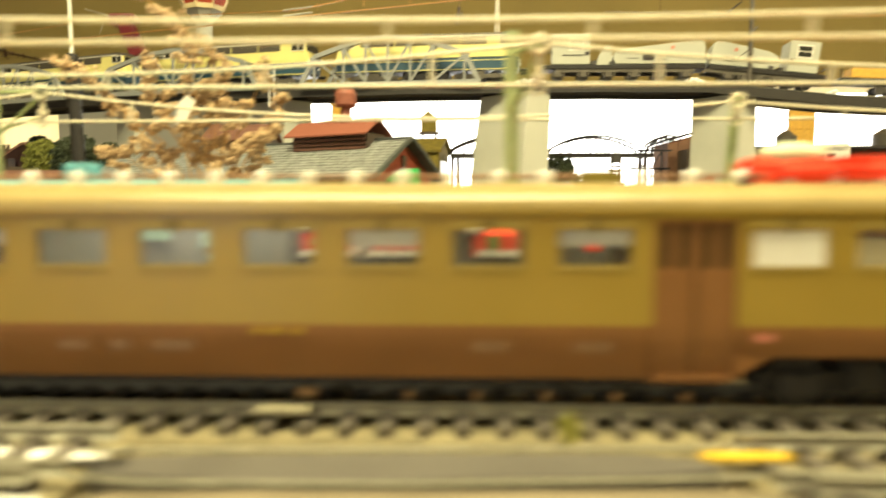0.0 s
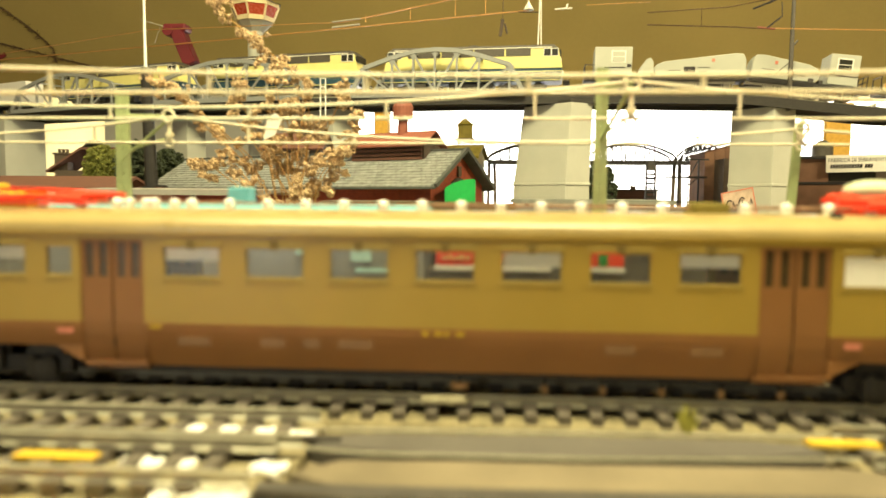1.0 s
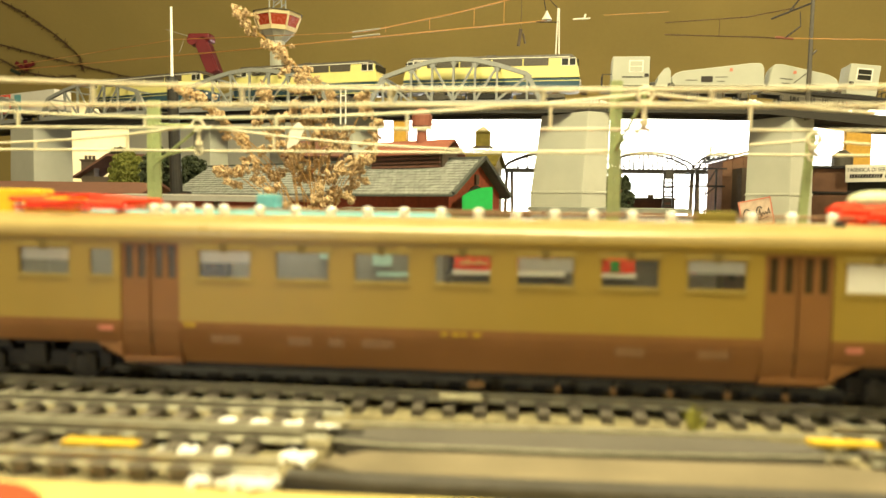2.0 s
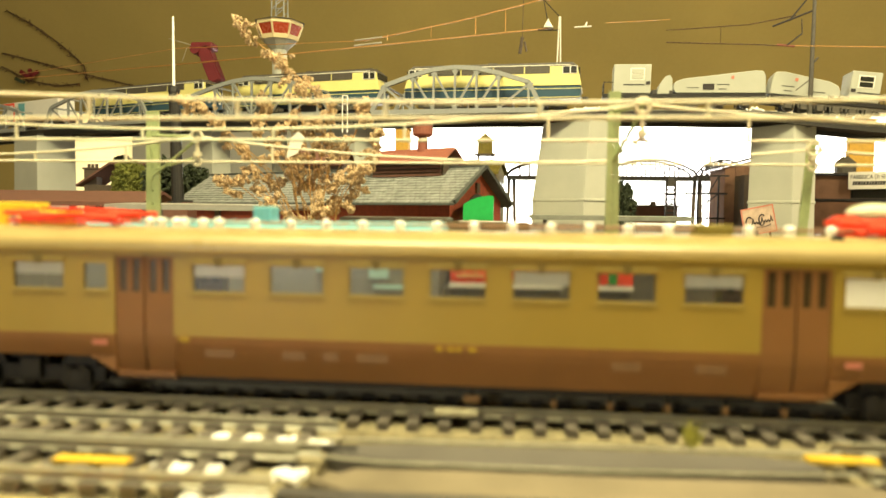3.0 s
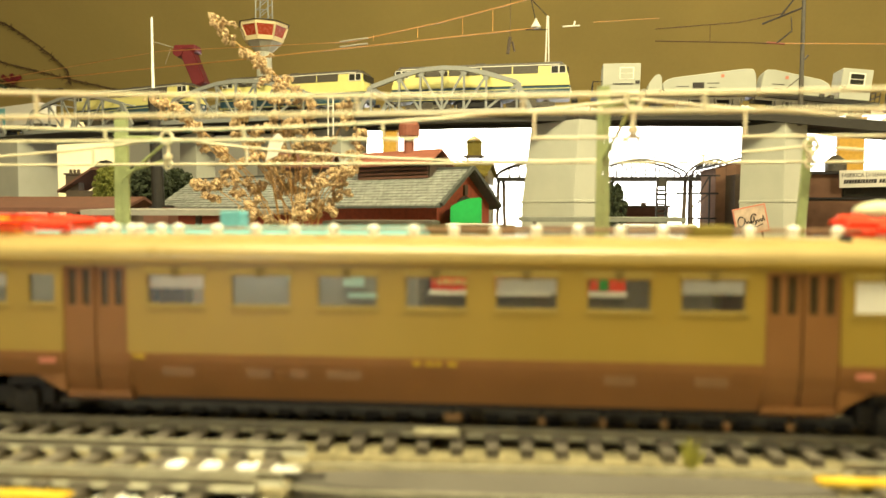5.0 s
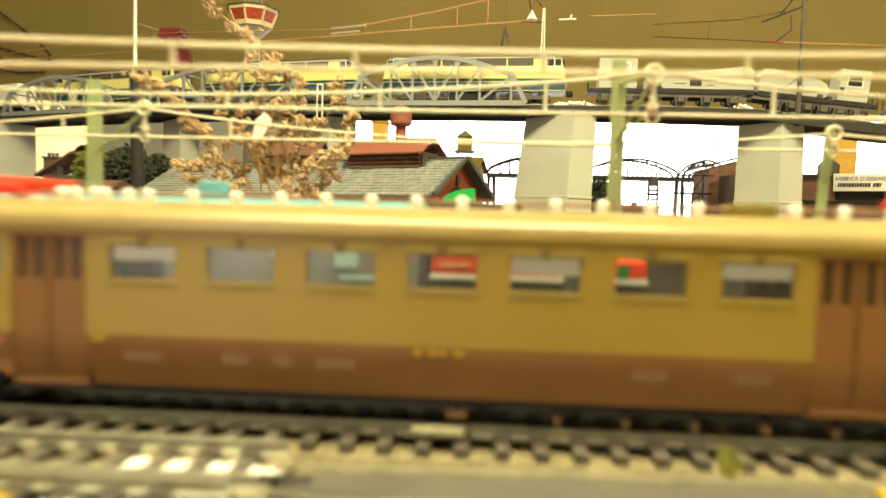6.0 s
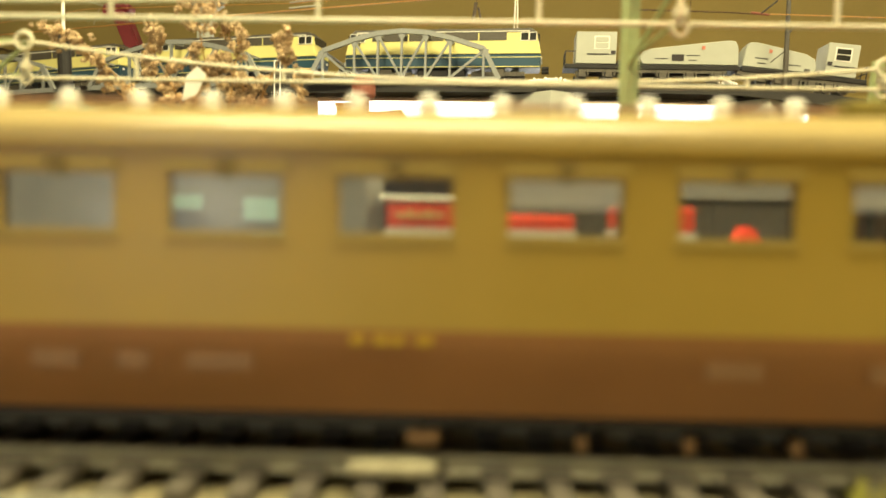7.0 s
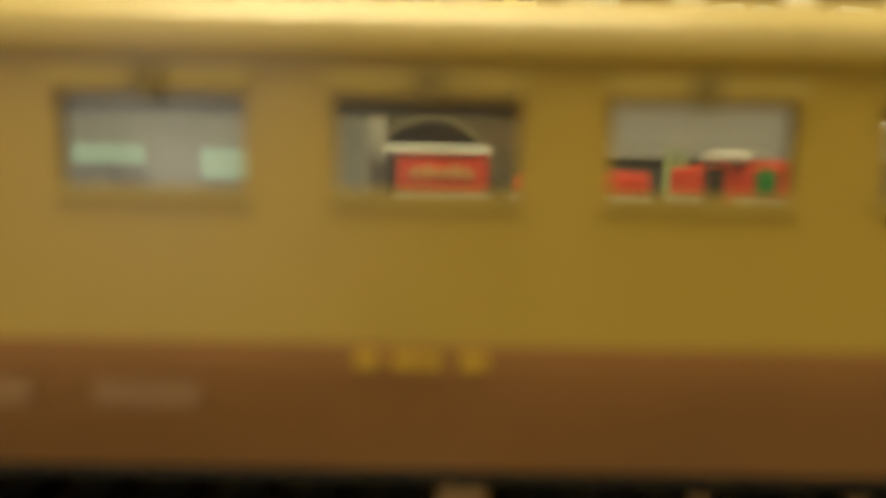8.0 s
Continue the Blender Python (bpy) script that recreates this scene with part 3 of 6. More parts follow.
            part("step", B((a, b, y + 0.0012 if s > 0 else y - 0.0034, y + 0.0034 if s > 0 else y - 0.0012, 0.0136, 0.0146)), "door", car)
            o = a if a < 0 else b
            d = -1 if a < 0 else 1
            part("skirt_corner", prism([(o, 0.0146), (o + d * 0.0005, 0.0146), (o + d * 0.0075, 0.0185), (o, 0.0185)], *((y + 0.0006, y + 0.0016) if s > 0 else (y - 0.0016, y - 0.0006)), "y"), "brown", car)
            part("door_sill", B((a, b, y + 0.0018 if s > 0 else y - 0.0036, y + 0.0036 if s > 0 else y - 0.0018, 0.0128, 0.0136)), "brown", car)
    # seats inside
    for k in range(-3, 4):
        for row in (0.0085, 0.0215):
            x = k * P + P / 2
            part("seat", B((x - 0.0015, x + 0.0015, row - 0.005, row + 0.005, 0.0225, 0.0300), bevel=0.0006), "interior", car)
    # markings on the side that cannot be read
    for x0, x1, z, m in ((-0.0052, -0.0036, 0.0232, "fadedyellow"), (-0.0024, -0.0006, 0.0232, "fadedyellow"), (-0.0002, 0.0013, 0.0232, "fadedyellow"), (0.0028, 0.0048, 0.0232, "fadedyellow"), (-0.0718, -0.0690, 0.0236, "fadedyellow"), (-0.0952, -0.0912, 0.0222, "white"), (0.0915, 0.0952, 0.0222, "white")):
        part("marking", B((x0, x1, CY0 - 0.0003, CY0 - 0.0001, z - 0.0006, z + 0.0006)), m if m != "white" else "redpale", car, "small painted marking")
    for x0, x1 in ((-0.0650, -0.0570), (-0.0445, -0.0385), (-0.0340, -0.0300), (-0.0254, -0.0172), (0.0378, 0.0447), (0.0575, 0.0648)):
        part("hatch", B((x0, x1, CY0 + 0.0002, CY0 + 0.0007, 0.0190, 0.0212), bevel=0.0001), "hatch", car, "small hatch in the skirt")
    # frame, bogies
    part("solebar", B((-0.088, 0.088, 0.0056, 0.0254, 0.0112, 0.0184)), "black", car)
    for i in range(5):
        x = 0.0246 + i * 0.0142
        peg = part("peg", B((x - 0.0008, x + 0.0008, 0.0072, 0.0086, 0.0072, 0.0094), bevel=0.0003), "tanlight", car, "small tan peg under the frame")
        part("hanger", B((x - 0.0004, x + 0.0004, 0.0075, 0.0083, 0.0094, 0.0112)), "black", peg)
    cover = part("equipment_cover", B((0.0012, 0.0058, 0.0072, 0.0090, 0.0076, 0.0098), bevel=0.0006), "tanlight", car, "pale equipment cover")
    part("hanger", B((0.0030, 0.0040, 0.0076, 0.0086, 0.0098, 0.0112)), "black", cover)
    for cx in (-0.1145, 0.1145):
        bg = part("bogie", B((cx - 0.0205, cx + 0.0205, 0.0035, 0.006, 0.0105, 0.0150), (cx - 0.0205, cx + 0.0205, 0.0205, 0.023, 0.0105, 0.0150), (cx - 0.004, cx + 0.004, 0.004, 0.0225, 0.010, 0.0180), (cx - 0.017, cx - 0.009, 0.002, 0.0036, 0.0098, 0.0142), (cx + 0.009, cx + 0.017, 0.002, 0.0036, 0.0098, 0.0142), (cx - 0.003, cx + 0.003, 0.002, 0.0036, 0.0115, 0.0172), bevel=0.0004), "black", car, "black bogie frame")
        for wx in (-0.013, 0.013):
            part("wheel", rods(((cx + wx, 0.0040, 0.0131), (cx + wx, 0.0062, 0.0131), 0.0056), ((cx + wx, 0.0202, 0.0131), (cx + wx, 0.0224, 0.0131), 0.0056), ((cx + wx, 0.006, 0.0131), (cx + wx, 0.0203, 0.0131), 0.0012), n=20), "black", bg, "dark metal wheel set")
            for sp in (-0.0022, 0.0022):
                part("spring", rods(((cx + wx + sp, 0.0028, 0.0110), (cx + wx + sp, 0.0028, 0.0150), 0.0011), n=10), "black", bg)
    # roof line: insulators that carry a brown cable conduit
    yi = 0.0125
    xs = [-0.136 + 0.00995 * i for i in range(28)] + [-0.083, -0.0785, -0.071, -0.0665]
    for x in sorted(xs):
        z = Z_ROOF - 0.0006
        bm = rods(((x, yi, z - 0.0004), (x, yi, z + 0.0010), 0.0010), n=10)
        for dz, r in ((0.0010, 0.0013), (0.0022, 0.0014)):
            bmesh.ops.create_uvsphere(bm, u_segments=14, v_segments=8, radius=1, matrix=Matrix.Translation((x, yi, z + dz)) @ Matrix.Diagonal((r, r, 0.0010, 1)))
        part("insulator", bm, "white", car, "white porcelain insulator", smooth=False)
    part("cable_conduit", rods(((-0.14, yi + 0.002, Z_ROOF + 0.0014), (0.14, yi + 0.002, Z_ROOF + 0.0014), 0.0004), n=8), "conduit", car, "brown roof cable")
    part("roof_box", B((0.0600, 0.0690, 0.0110, 0.0190, Z_ROOF - 0.0012, Z_ROOF + 0.0026), bevel=0.0006), "moss", car, "olive brown roof box")
    part("roof_vent", rods(((0.0915, 0.0060, Z_ROOF - 0.0022), (0.0915, 0.0060, Z_ROOF + 0.0006), 0.0014), n=10), "darkgrey", car)
    # folded pantographs
    for cx, yel in ((-0.108, True), (0.1145, False)):
        zb = Z_ROOF + 0.0012
        base = [((cx - 0.017, y, zb), (cx + 0.017, y, zb), 0.0007, 0.0009) for y in (0.0085, 0.0225)] + [((cx + s * 0.015, 0.0085, zb), (cx + s * 0.015, 0.0225, zb), 0.0007, 0.0009) for s in (-1, 0, 1)]
        pan = part("pantograph", bars(*base), "red", car, "folded red pantograph")
        part("lower_arm", rods(((cx - 0.014, 0.0100, zb + 0.001), (cx + 0.020, 0.0115, zb + 0.0022), 0.0007), ((cx - 0.014, 0.0210, zb + 0.001), (cx + 0.020, 0.0195, zb + 0.0022), 0.0007), ((cx + 0.014, 0.0100, zb + 0.001), (cx - 0.020, 0.0115, zb + 0.0022), 0.0007), ((cx + 0.014, 0.0210, zb + 0.001), (cx - 0.020, 0.0195, zb + 0.0022), 0.0007)), "red", pan)
        part("upper_arm", rods(((cx - 0.020, 0.0115, zb + 0.0022), (cx, 0.0130, zb + 0.0034), 0.0005), ((cx + 0.020, 0.0115, zb + 0.0022), (cx, 0.0130, zb + 0.0034), 0.0005), ((cx - 0.020, 0.0195, zb + 0.0022), (cx, 0.0180, zb + 0.0034), 0.0005), ((cx + 0.020, 0.0195, zb + 0.0022), (cx, 0.0180, zb + 0.0034), 0.0005)), "red", pan)
        part("contact_shoe", bars(((cx - 0.002, 0.002, zb + 0.0034), (cx - 0.002, 0.029, zb + 0.0034), 0.0009, 0.0007), ((cx + 0.002, 0.002, zb + 0.0034), (cx + 0.002, 0.029, zb + 0.0034), 0.0009, 0.0007)), "red", pan)
        if yel:
            part("roof_fuse_box", B((cx - 0.010, cx - 0.002, 0.011, 0.020, Z_ROOF - 0.001, Z_ROOF + 0.0040), (cx - 0.030, cx - 0.012, 0.013, 0.019, Z_ROOF - 0.001, Z_ROOF + 0.0062), bevel=0.0005), "yellow", car, "yellow roof equipment")
        else:
            bm = bmesh.new()
            bmesh.ops.create_uvsphere(bm, u_segments=20, v_segments=10, radius=1, matrix=Matrix.Translation((cx - 0.0090, 0.017, Z_ROOF + 0.0060)) @ Matrix.Diagonal((0.0072, 0.0040, 0.0026, 1)))
            part("roof_dome", bm, "paledome", car, "pale green domed roof cover", smooth=True)
            part("dome_base", B((cx - 0.0195, cx - 0.002, 0.0145, 0.0200, Z_ROOF - 0.001, Z_ROOF + 0.0052), bevel=0.0012), "red", car, "red base of the roof cover")
    return car


M["paledome"] = material("pale_green_cover", (0.62, 0.68, 0.46), 0.4, vary=0.08)
M["redpale"] = material("pale_red_marking", (0.55, 0.2, 0.14), 0.5, vary=0.1)
M["hatch"] = material("hatch_paint", (0.192, 0.104, 0.048), 0.45, vary=0.1)
railcar()


# ---- overhead line behind the railcar ----
def mast(label, x, y, top, arm_x, arm_y, arm_z, drop, lean=0.0, w=0.0023):
    """Lattice mast with a bracket that holds the messenger and contact wires at (arm_x, arm_y)."""
    t = thing("catenary_mast", label, "mast", pose(x, y, 0), "catenary masts")
    for sx in (-1, 1):
        part("upright", bars(((sx * w * 1.15, 0, 0), (sx * w * 0.8 + lean, 0, top), 0.0014, 0.0022)), "mast", t)
    n = max(4, int(top / 0.0055))
    zs = [top * i / (3 * n) for i in range(3 * n + 1)]
    web = panel([-w * 1.1, -w * 0.10, w * 0.10, w * 1.1], zs, -0.0005, 0.0005, lambda i, j: not (i == 1 and j % 3 == 1))
    for v in web.verts:
        v.co.x = v.co.x * (1 - 0.3 * v.co.z / top) + lean * v.co.z / top
    part("web", web, "mast", t, "pale green web with small openings")
    part("foot", B((-0.0055, 0.0055, -0.004, 0.004, 0, 0.006), bevel=0.0005), "canopy", t, "grey concrete foot")
    ax, ay = arm_x - x, arm_y - y
    if w > 0.0012:
        part("bracket", rods(((0, 0, arm_z - 0.018), (ax, ay, arm_z - 0.001), 0.0007), ((0, 0, arm_z + 0.001), (ax, ay, arm_z), 0.0007), ((0, 0, arm_z - drop - 0.004), (ax * 0.9, ay * 0.9, arm_z - drop + 0.001), 0.0005)), "mast", t)
    ins = part("insulator", rods(((ax, ay, arm_z - drop), (ax, ay, arm_z - 0.0024), 0.0009), ((ax, ay, arm_z - drop + 0.002), (ax, ay, arm_z - drop + 0.004), 0.0018), n=12), "wire", t, "ivory insulator and hanger")
    part("ring", ring((ax, ay, arm_z - drop - 0.0005), 0.0018, 0.0006), "wire", ins)
    part("ring", ring((ax, ay - 0.001, arm_z), 0.0026, 0.0008), "wire", ins)
    return t


def catenary(label, y, x0, x1, z_contact, z_end, sag, droppers, r=0.0006, mat="wire", group="overhead line spans", z_far=None):
    """One span: a messenger wire that sags between its ends, a straight contact wire and droppers at given x."""
    t = thing("catenary_span", label, "overhead line", group=group)
    z_far = z_end if z_far is None else z_far

    def z_at(x):
        u = (x - x0) / (x1 - x0)
        return z_end + (z_far - z_end) * u - sag * 4 * u * (1 - u)
    part("messenger_wire", tube([(x0 + (x1 - x0) * i / 16, y, z_at(x0 + (x1 - x0) * i / 16)) for i in range(17)], r), mat, t)
    part("contact_wire", tube([(x0, y, z_contact), (x1, y, z_contact)], r), mat, t)
    for x in droppers:
        part("dropper", rods(((x, y, z_at(x)), (x, y, z_contact), r * 1.1), n=6), mat, t)
    return t


mast("pale green lattice catenary mast beside the track", -0.1546, 0.140, 0.1035, -0.1305, 0.135, 0.0912, 0.011)
mast("pale green lattice catenary mast carrying the ivory wires", 0.0515, 0.097, 0.104, 0.0585, 0.079, 0.0955, 0.0125, w=0.0014)
mast("slim pale green catenary mast leaning at the platform end", 0.1355, 0.140, 0.0895, 0.1400, 0.135, 0.0862, 0.0065, 0.006, 0.0008)
LBL = "ivory overhead line span with sagging messenger wire and droppers"
# over the track behind the railcar
catenary(LBL, 0.080, -0.262, 0.0595, 0.0836, 0.0962, 0.0088, [-0.228, -0.177, -0.126, -0.075, -0.0259, 0.0259])
catenary(LBL, 0.080, 0.0595, 0.375, 0.0836, 0.0962, 0.0088, [0.095, 0.146, 0.197, 0.248, 0.299, 0.345])
# over the second track behind it
catenary("ivory overhead line span over the second track", 0.135, -0.385, -0.1305, 0.0797, 0.0912, 0.009, [-0.35, -0.305, -0.255, -0.21, -0.165])
catenary("ivory overhead line span over the second track", 0.135, -0.1305, 0.1400, 0.0797, 0.0912, 0.0080, [-0.095, -0.048, 0.002, 0.051, 0.098], z_far=0.0862)
catenary("ivory overhead line span over the second track", 0.135, 0.1400, 0.41, 0.0797, 0.0862, 0.006, [0.18, 0.23, 0.28, 0.33, 0.37])
# over the railcar's own track
catenary("ivory overhead line span above the railcar", 0.0155, -0.30, 0.36, 0.0823, 0.0985, 0.0122, [-0.235, -0.192, -0.149, -0.1055, -0.0624, -0.0213, 0.0198, 0.0629, 0.108, 0.151, 0.194, 0.237, 0.28])

# ---- viaduct ----
LINE = [(-1.05, 1.08, 0.2), (-0.8, 0.965, 0.2), (-0.5, 0.845, 0.198), (-0.26, 0.755, 0.193), (-0.02, 0.705, 0.190), (0.2, 0.690, 0.189), (0.31, 0.680, 0.1860), (0.46, 0.664, 0.1675), (0.66, 0.636, 0.154), (0.9, 0.58, 0.145)]


def on_line(x):
    """Middle of the viaduct's track at x: y, z of its rail head and the yaw in degrees."""
    for a, b in zip(LINE, LINE[1:]):
        if x <= b[0]:
            break
    u = (x - a[0]) / (b[0] - a[0])
    return a[1] + (b[1] - a[1]) * u, a[2] + (b[2] - a[2]) * u, math.degrees(math.atan2(b[1] - a[1], b[0] - a[0]))


def line_pose(x0, x1, lift=0.0):
    """A pose at the middle of the stretch x0 to x1, turned along it."""
    (ya, za, _), (yb, zb, _) = on_line(x0), on_line(x1)
    yaw = math.degrees(math.atan2(yb - ya, x1 - x0))
    tilt = -math.degrees(math.atan2(zb - za, math.hypot(x1 - x0, yb - ya)))
    return pose((x0 + x1) / 2, (ya + yb) / 2, (za + zb) / 2 + lift, 0, tilt, yaw), math.hypot(x1 - x0, yb - ya)


def viaduct_deck():
    t = thing("viaduct_deck", "dark plastic viaduct deck with girder sides and rails", "viaduct")
    for a, b in zip(LINE, LINE[1:]):
        part("slab", bars(((a[0], a[1], a[2] - 0.0085), (b[0], b[1], b[2] - 0.0085), 0.05, 0.006)), "deck", t)
        for off in (-0.0285, 0.0285):
            part("girder", bars(((a[0], a[1] + off, a[2] - 0.0105), (b[0], b[1] + off, b[2] - 0.0105), 0.004, 0.011)), "deck", t)
        for off in (-0.00825, 0.00825):
            part("rail", bars(((a[0], a[1] + off, a[2] - 0.0026), (b[0], b[1] + off, b[2] - 0.0026), 0.0012, 0.005)), "rail", t)


viaduct_deck()


def truss_bridge(x0, x1, top):
    m, length = line_pose(x0, x1, -0.004)
    t = thing("arch_truss_bridge", "blue-grey plastic arched truss bridge span on the viaduct", "bridge", m, "truss bridge spans")
    n = 8
    hs = [0, 0.62, 0.84, 0.96, 1.0, 0.96, 0.84, 0.62, 0]
    xs = [-length / 2 + length * i / n for i in range(n + 1)]
    xs[1] -= length * 0.045
    xs[-2] += length * 0.045
    for y in (-0.0375, 0.0375):
        side = part("truss_side", bars(((-length / 2, y, 0), (length / 2, y, 0), 0.003, 0.006)), "steel", t)
        for i in range(n):
            part("chord_member", bars(((xs[i], y, hs[i] * top), (xs[i + 1], y, hs[i + 1] * top), 0.004, 0.0052)), "steel", side)
        for i in range(1, n):
            part("upright", bars(((xs[i], y, 0), (xs[i], y, hs[i] * top), 0.0024, 0.0034)), "steel", side)
            part("gusset", prism([(xs[i] - 0.006, hs[i] * top - 0.001), (xs[i] + 0.006, hs[i] * top - 0.001), (xs[i] + 0.002, hs[i] * top - 0.008), (xs[i] - 0.002, hs[i] * top - 0.008)], y - 0.0008, y + 0.0008, "y"), "steel", side)
        for i in range(1, n - 1):
            lo, hi = (i + 1, i) if i < n / 2 else (i, i + 1)
            part("diagonal", bars(((xs[lo], y, 0.002), (xs[hi], y, hs[hi] * top - 0.002), 0.0018, 0.0026)), "steel", side)
    for i in range(1, n):
        part("cross_beam", bars(((xs[i], -0.0375, hs[i] * top), (xs[i], 0.0375, hs[i] * top), 0.002, 0.0025)), "steel", t)


truss_bridge(-0.158, 0.058, 0.054)
truss_bridge(-0.456, -0.208, 0.052)
truss_bridge(-0.752, -0.514, 0.052)
truss_bridge(-1.02, -0.80, 0.05)


def pier(label, plan, top, z_ledge=0.079, flare=1.07, taper=0.97, lean=0.0):
    """A tapered column on a four-cornered plan with a ledge round its foot."""
    cx, cy = sum(p[0] for p in plan) / 4, sum(p[1] for p in plan) / 4
    t = thing("viaduct_pier", label, "pier", pose(cx, cy, 0), "viaduct piers")
    loc = [(x - cx, y - cy) for x, y in plan]

    def ring(bm, s, z):
        dx = lean * max(0.0, z - z_ledge) / (top - z_ledge)
        return [bm.verts.new((x * s + dx, y * s, z)) for x, y in loc]

    def column(z0, z1, s0, s1):
        bm = bmesh.new()
        a, b = ring(bm, s0, z0), ring(bm, s1, z1)
        bm.faces.new(a[::-1]), bm.faces.new(b)
        for i in range(4):
            bm.faces.new((a[i], a[(i + 1) % 4], b[(i + 1) % 4], b[i]))
        bmesh.ops.bevel(bm, geom=bm.edges[:], offset=0.0006, segments=1, affect="EDGES")
        return bm
    part("shaft", column(z_ledge, top, 1.0, taper), "pier", t)
    part("ledge", column(z_ledge - 0.003, z_ledge + 0.0005, 1.03, 1.03), "pier", t)
    part("plinth", column(0, z_ledge - 0.003, flare * 0.97, 1.0), "pier", t)
    part("bearing_cap", column(top, top + 0.004, taper - 0.06, taper - 0.06), "deck", t, "dark bearing cap under the girder")


pier("pale grey angular viaduct pier with a ledge", [(0.043, 0.700), (0.102, 0.650), (0.133, 0.668), (0.074, 0.716)], 0.1735, taper=0.90, lean=0.007)
pier("pale grey angular viaduct pier beside the factory", [(0.303, 0.690), (0.338, 0.648), (0.370, 0.664), (0.335, 0.706)], 0.1680)
pier("pale grey viaduct pier under the last truss span", [(-0.856, 0.955), (-0.783, 0.915), (-0.739, 0.955), (-0.812, 0.995)], 0.184)
pier("pale grey viaduct pier behind the dried flowers", [(-0.262, 0.775), (-0.192, 0.725), (-0.160, 0.745), (-0.23, 0.795)], 0.176)
pier("grey viaduct pier between two truss spans", [(-0.47, 0.845), (-0.425, 0.805), (-0.405, 0.825), (-0.45, 0.865)], 0.181)


# ---- train on the viaduct ----
def locomotive(label, x_nose, x_tail):
    """Cream and blue diesel locomotive; its nose points to +x."""
    m, length = line_pose(x_tail, x_nose)
    t = thing("diesel_locomotive", label, "locomotive", m, "locomotives on the viaduct")
    L, w = length / 2, 0.0170
    z0, z1, z2, z3 = 0.0125, 0.0290, 0.0535, 0.0590

    def shell(za, zb, inset, slope_a, slope_b, mat, name, lab=""):
        bm = bmesh.new()
        ra = [(-L + slope_a, -w), (L - slope_a, -w), (L - slope_a, w), (-L + slope_a, w)]
        rb = [(-L + slope_b, -w + inset), (L - slope_b, -w + inset), (L - slope_b, w - inset), (-L + slope_b, w - inset)]
        a = [bm.verts.new((x, y, za)) for x, y in ra]
        b = [bm.verts.new((x, y, zb)) for x, y in rb]
        bm.faces.new(a[::-1]), bm.faces.new(b)
        for i in range(4):
            bm.faces.new((a[i], a[(i + 1) % 4], b[(i + 1) % 4], b[i]))
        bmesh.ops.bevel(bm, geom=bm.edges[:], offset=0.0012, segments=2, affect="EDGES")
        return part(name, bm, mat, t, lab)
    shell(z0 + 0.001, z1, 0.0, 0.004, 0.0025, "ocean", "lower_body", "dark ocean blue lower body")
    shell(z1 - 0.0008, z2, 0.0006, 0.0025, 0.0085, "cream", "upper_body", "cream yellow upper body")
    rf = [(-w + 0.0008, z2 - 0.0005), (-w + 0.003, z2 + 0.0042), (-w + 0.008, z3 - 0.0012), (0, z3), (w - 0.008, z3 - 0.0012), (w - 0.003, z2 + 0.0042), (w - 0.0008, z2 - 0.0005)]
    bm = prism(rf, -L + 0.0085, L - 0.0085)
    for v in bm.verts:
        if v.co.z > z2 + 0.003:
            v.co.x *= 1 - 0.05
    part("roof", bm, "locoroof", t, "dark grey curved roof")
    part("stripe", B((-L + 0.003, L - 0.003, -w - 0.0004, -w, z1 - 0.0042, z1 - 0.0034), (-L + 0.004, L - 0.004, -w - 0.0004, -w, z0 + 0.0018, z0 + 0.0026)), "cream", t, "thin cream stripe")
    for s in (-1, 1):
        for x0, x1 in ((0.0085, 0.0160), (0.0170, 0.0255)):
            xa, xb = sorted((s * (L - x0), s * (L - x1)))
            cab = part("cab_window", B((xa - 0.0005, xb + 0.0005, -w - 0.0003, -w + 0.0012, 0.0430, 0.0525)), "paper", t, "pale cab window frame")
            part("pane", B((xa + 0.0003, xb - 0.0003, -w - 0.0006, -w + 0.0004, 0.0438, 0.0517)), "darkglass", cab)
        xa, xb = sorted((s * (L - 0.0072), s * (L - 0.0050)))
        part("windscreen", B((xa, xb, -w + 0.004, w - 0.004, 0.0430, 0.0515)), "darkglass", t)
        part("buffer", rods((((L - 0.002) * s, -0.010, 0.0135), ((L + 0.006) * s, -0.010, 0.0135), 0.0022), (((L - 0.002) * s, 0.010, 0.0135), ((L + 0.006) * s, 0.010, 0.0135), 0.0022), n=10), "black", t)
        part("headlight", rods(((s * (L - 0.0035), -0.0105, 0.0245), (s * (L - 0.0015), -0.0105, 0.0245), 0.0016), ((s * (L - 0.0035), 0.0105, 0.0245), (s * (L - 0.0015), 0.0105, 0.0245), 0.0016), n=10), "paper", t)
    # side windows and grilles
    for x0, x1 in ((-0.70, -0.34), (-0.325, 0.02), (0.035, 0.36), (0.375, 0.64)):
        part("side_grille", B((x0 * L, x1 * L, -w - 0.0002, -w + 0.002, 0.0440, 0.0530)), "locoroof", t, "dark engine room window band")
    part("roof_edge", B((-L * 0.86, L * 0.86, -w + 0.0006, -w + 0.0026, 0.0536, 0.0545)), "paper", t, "thin pale line under the roof")
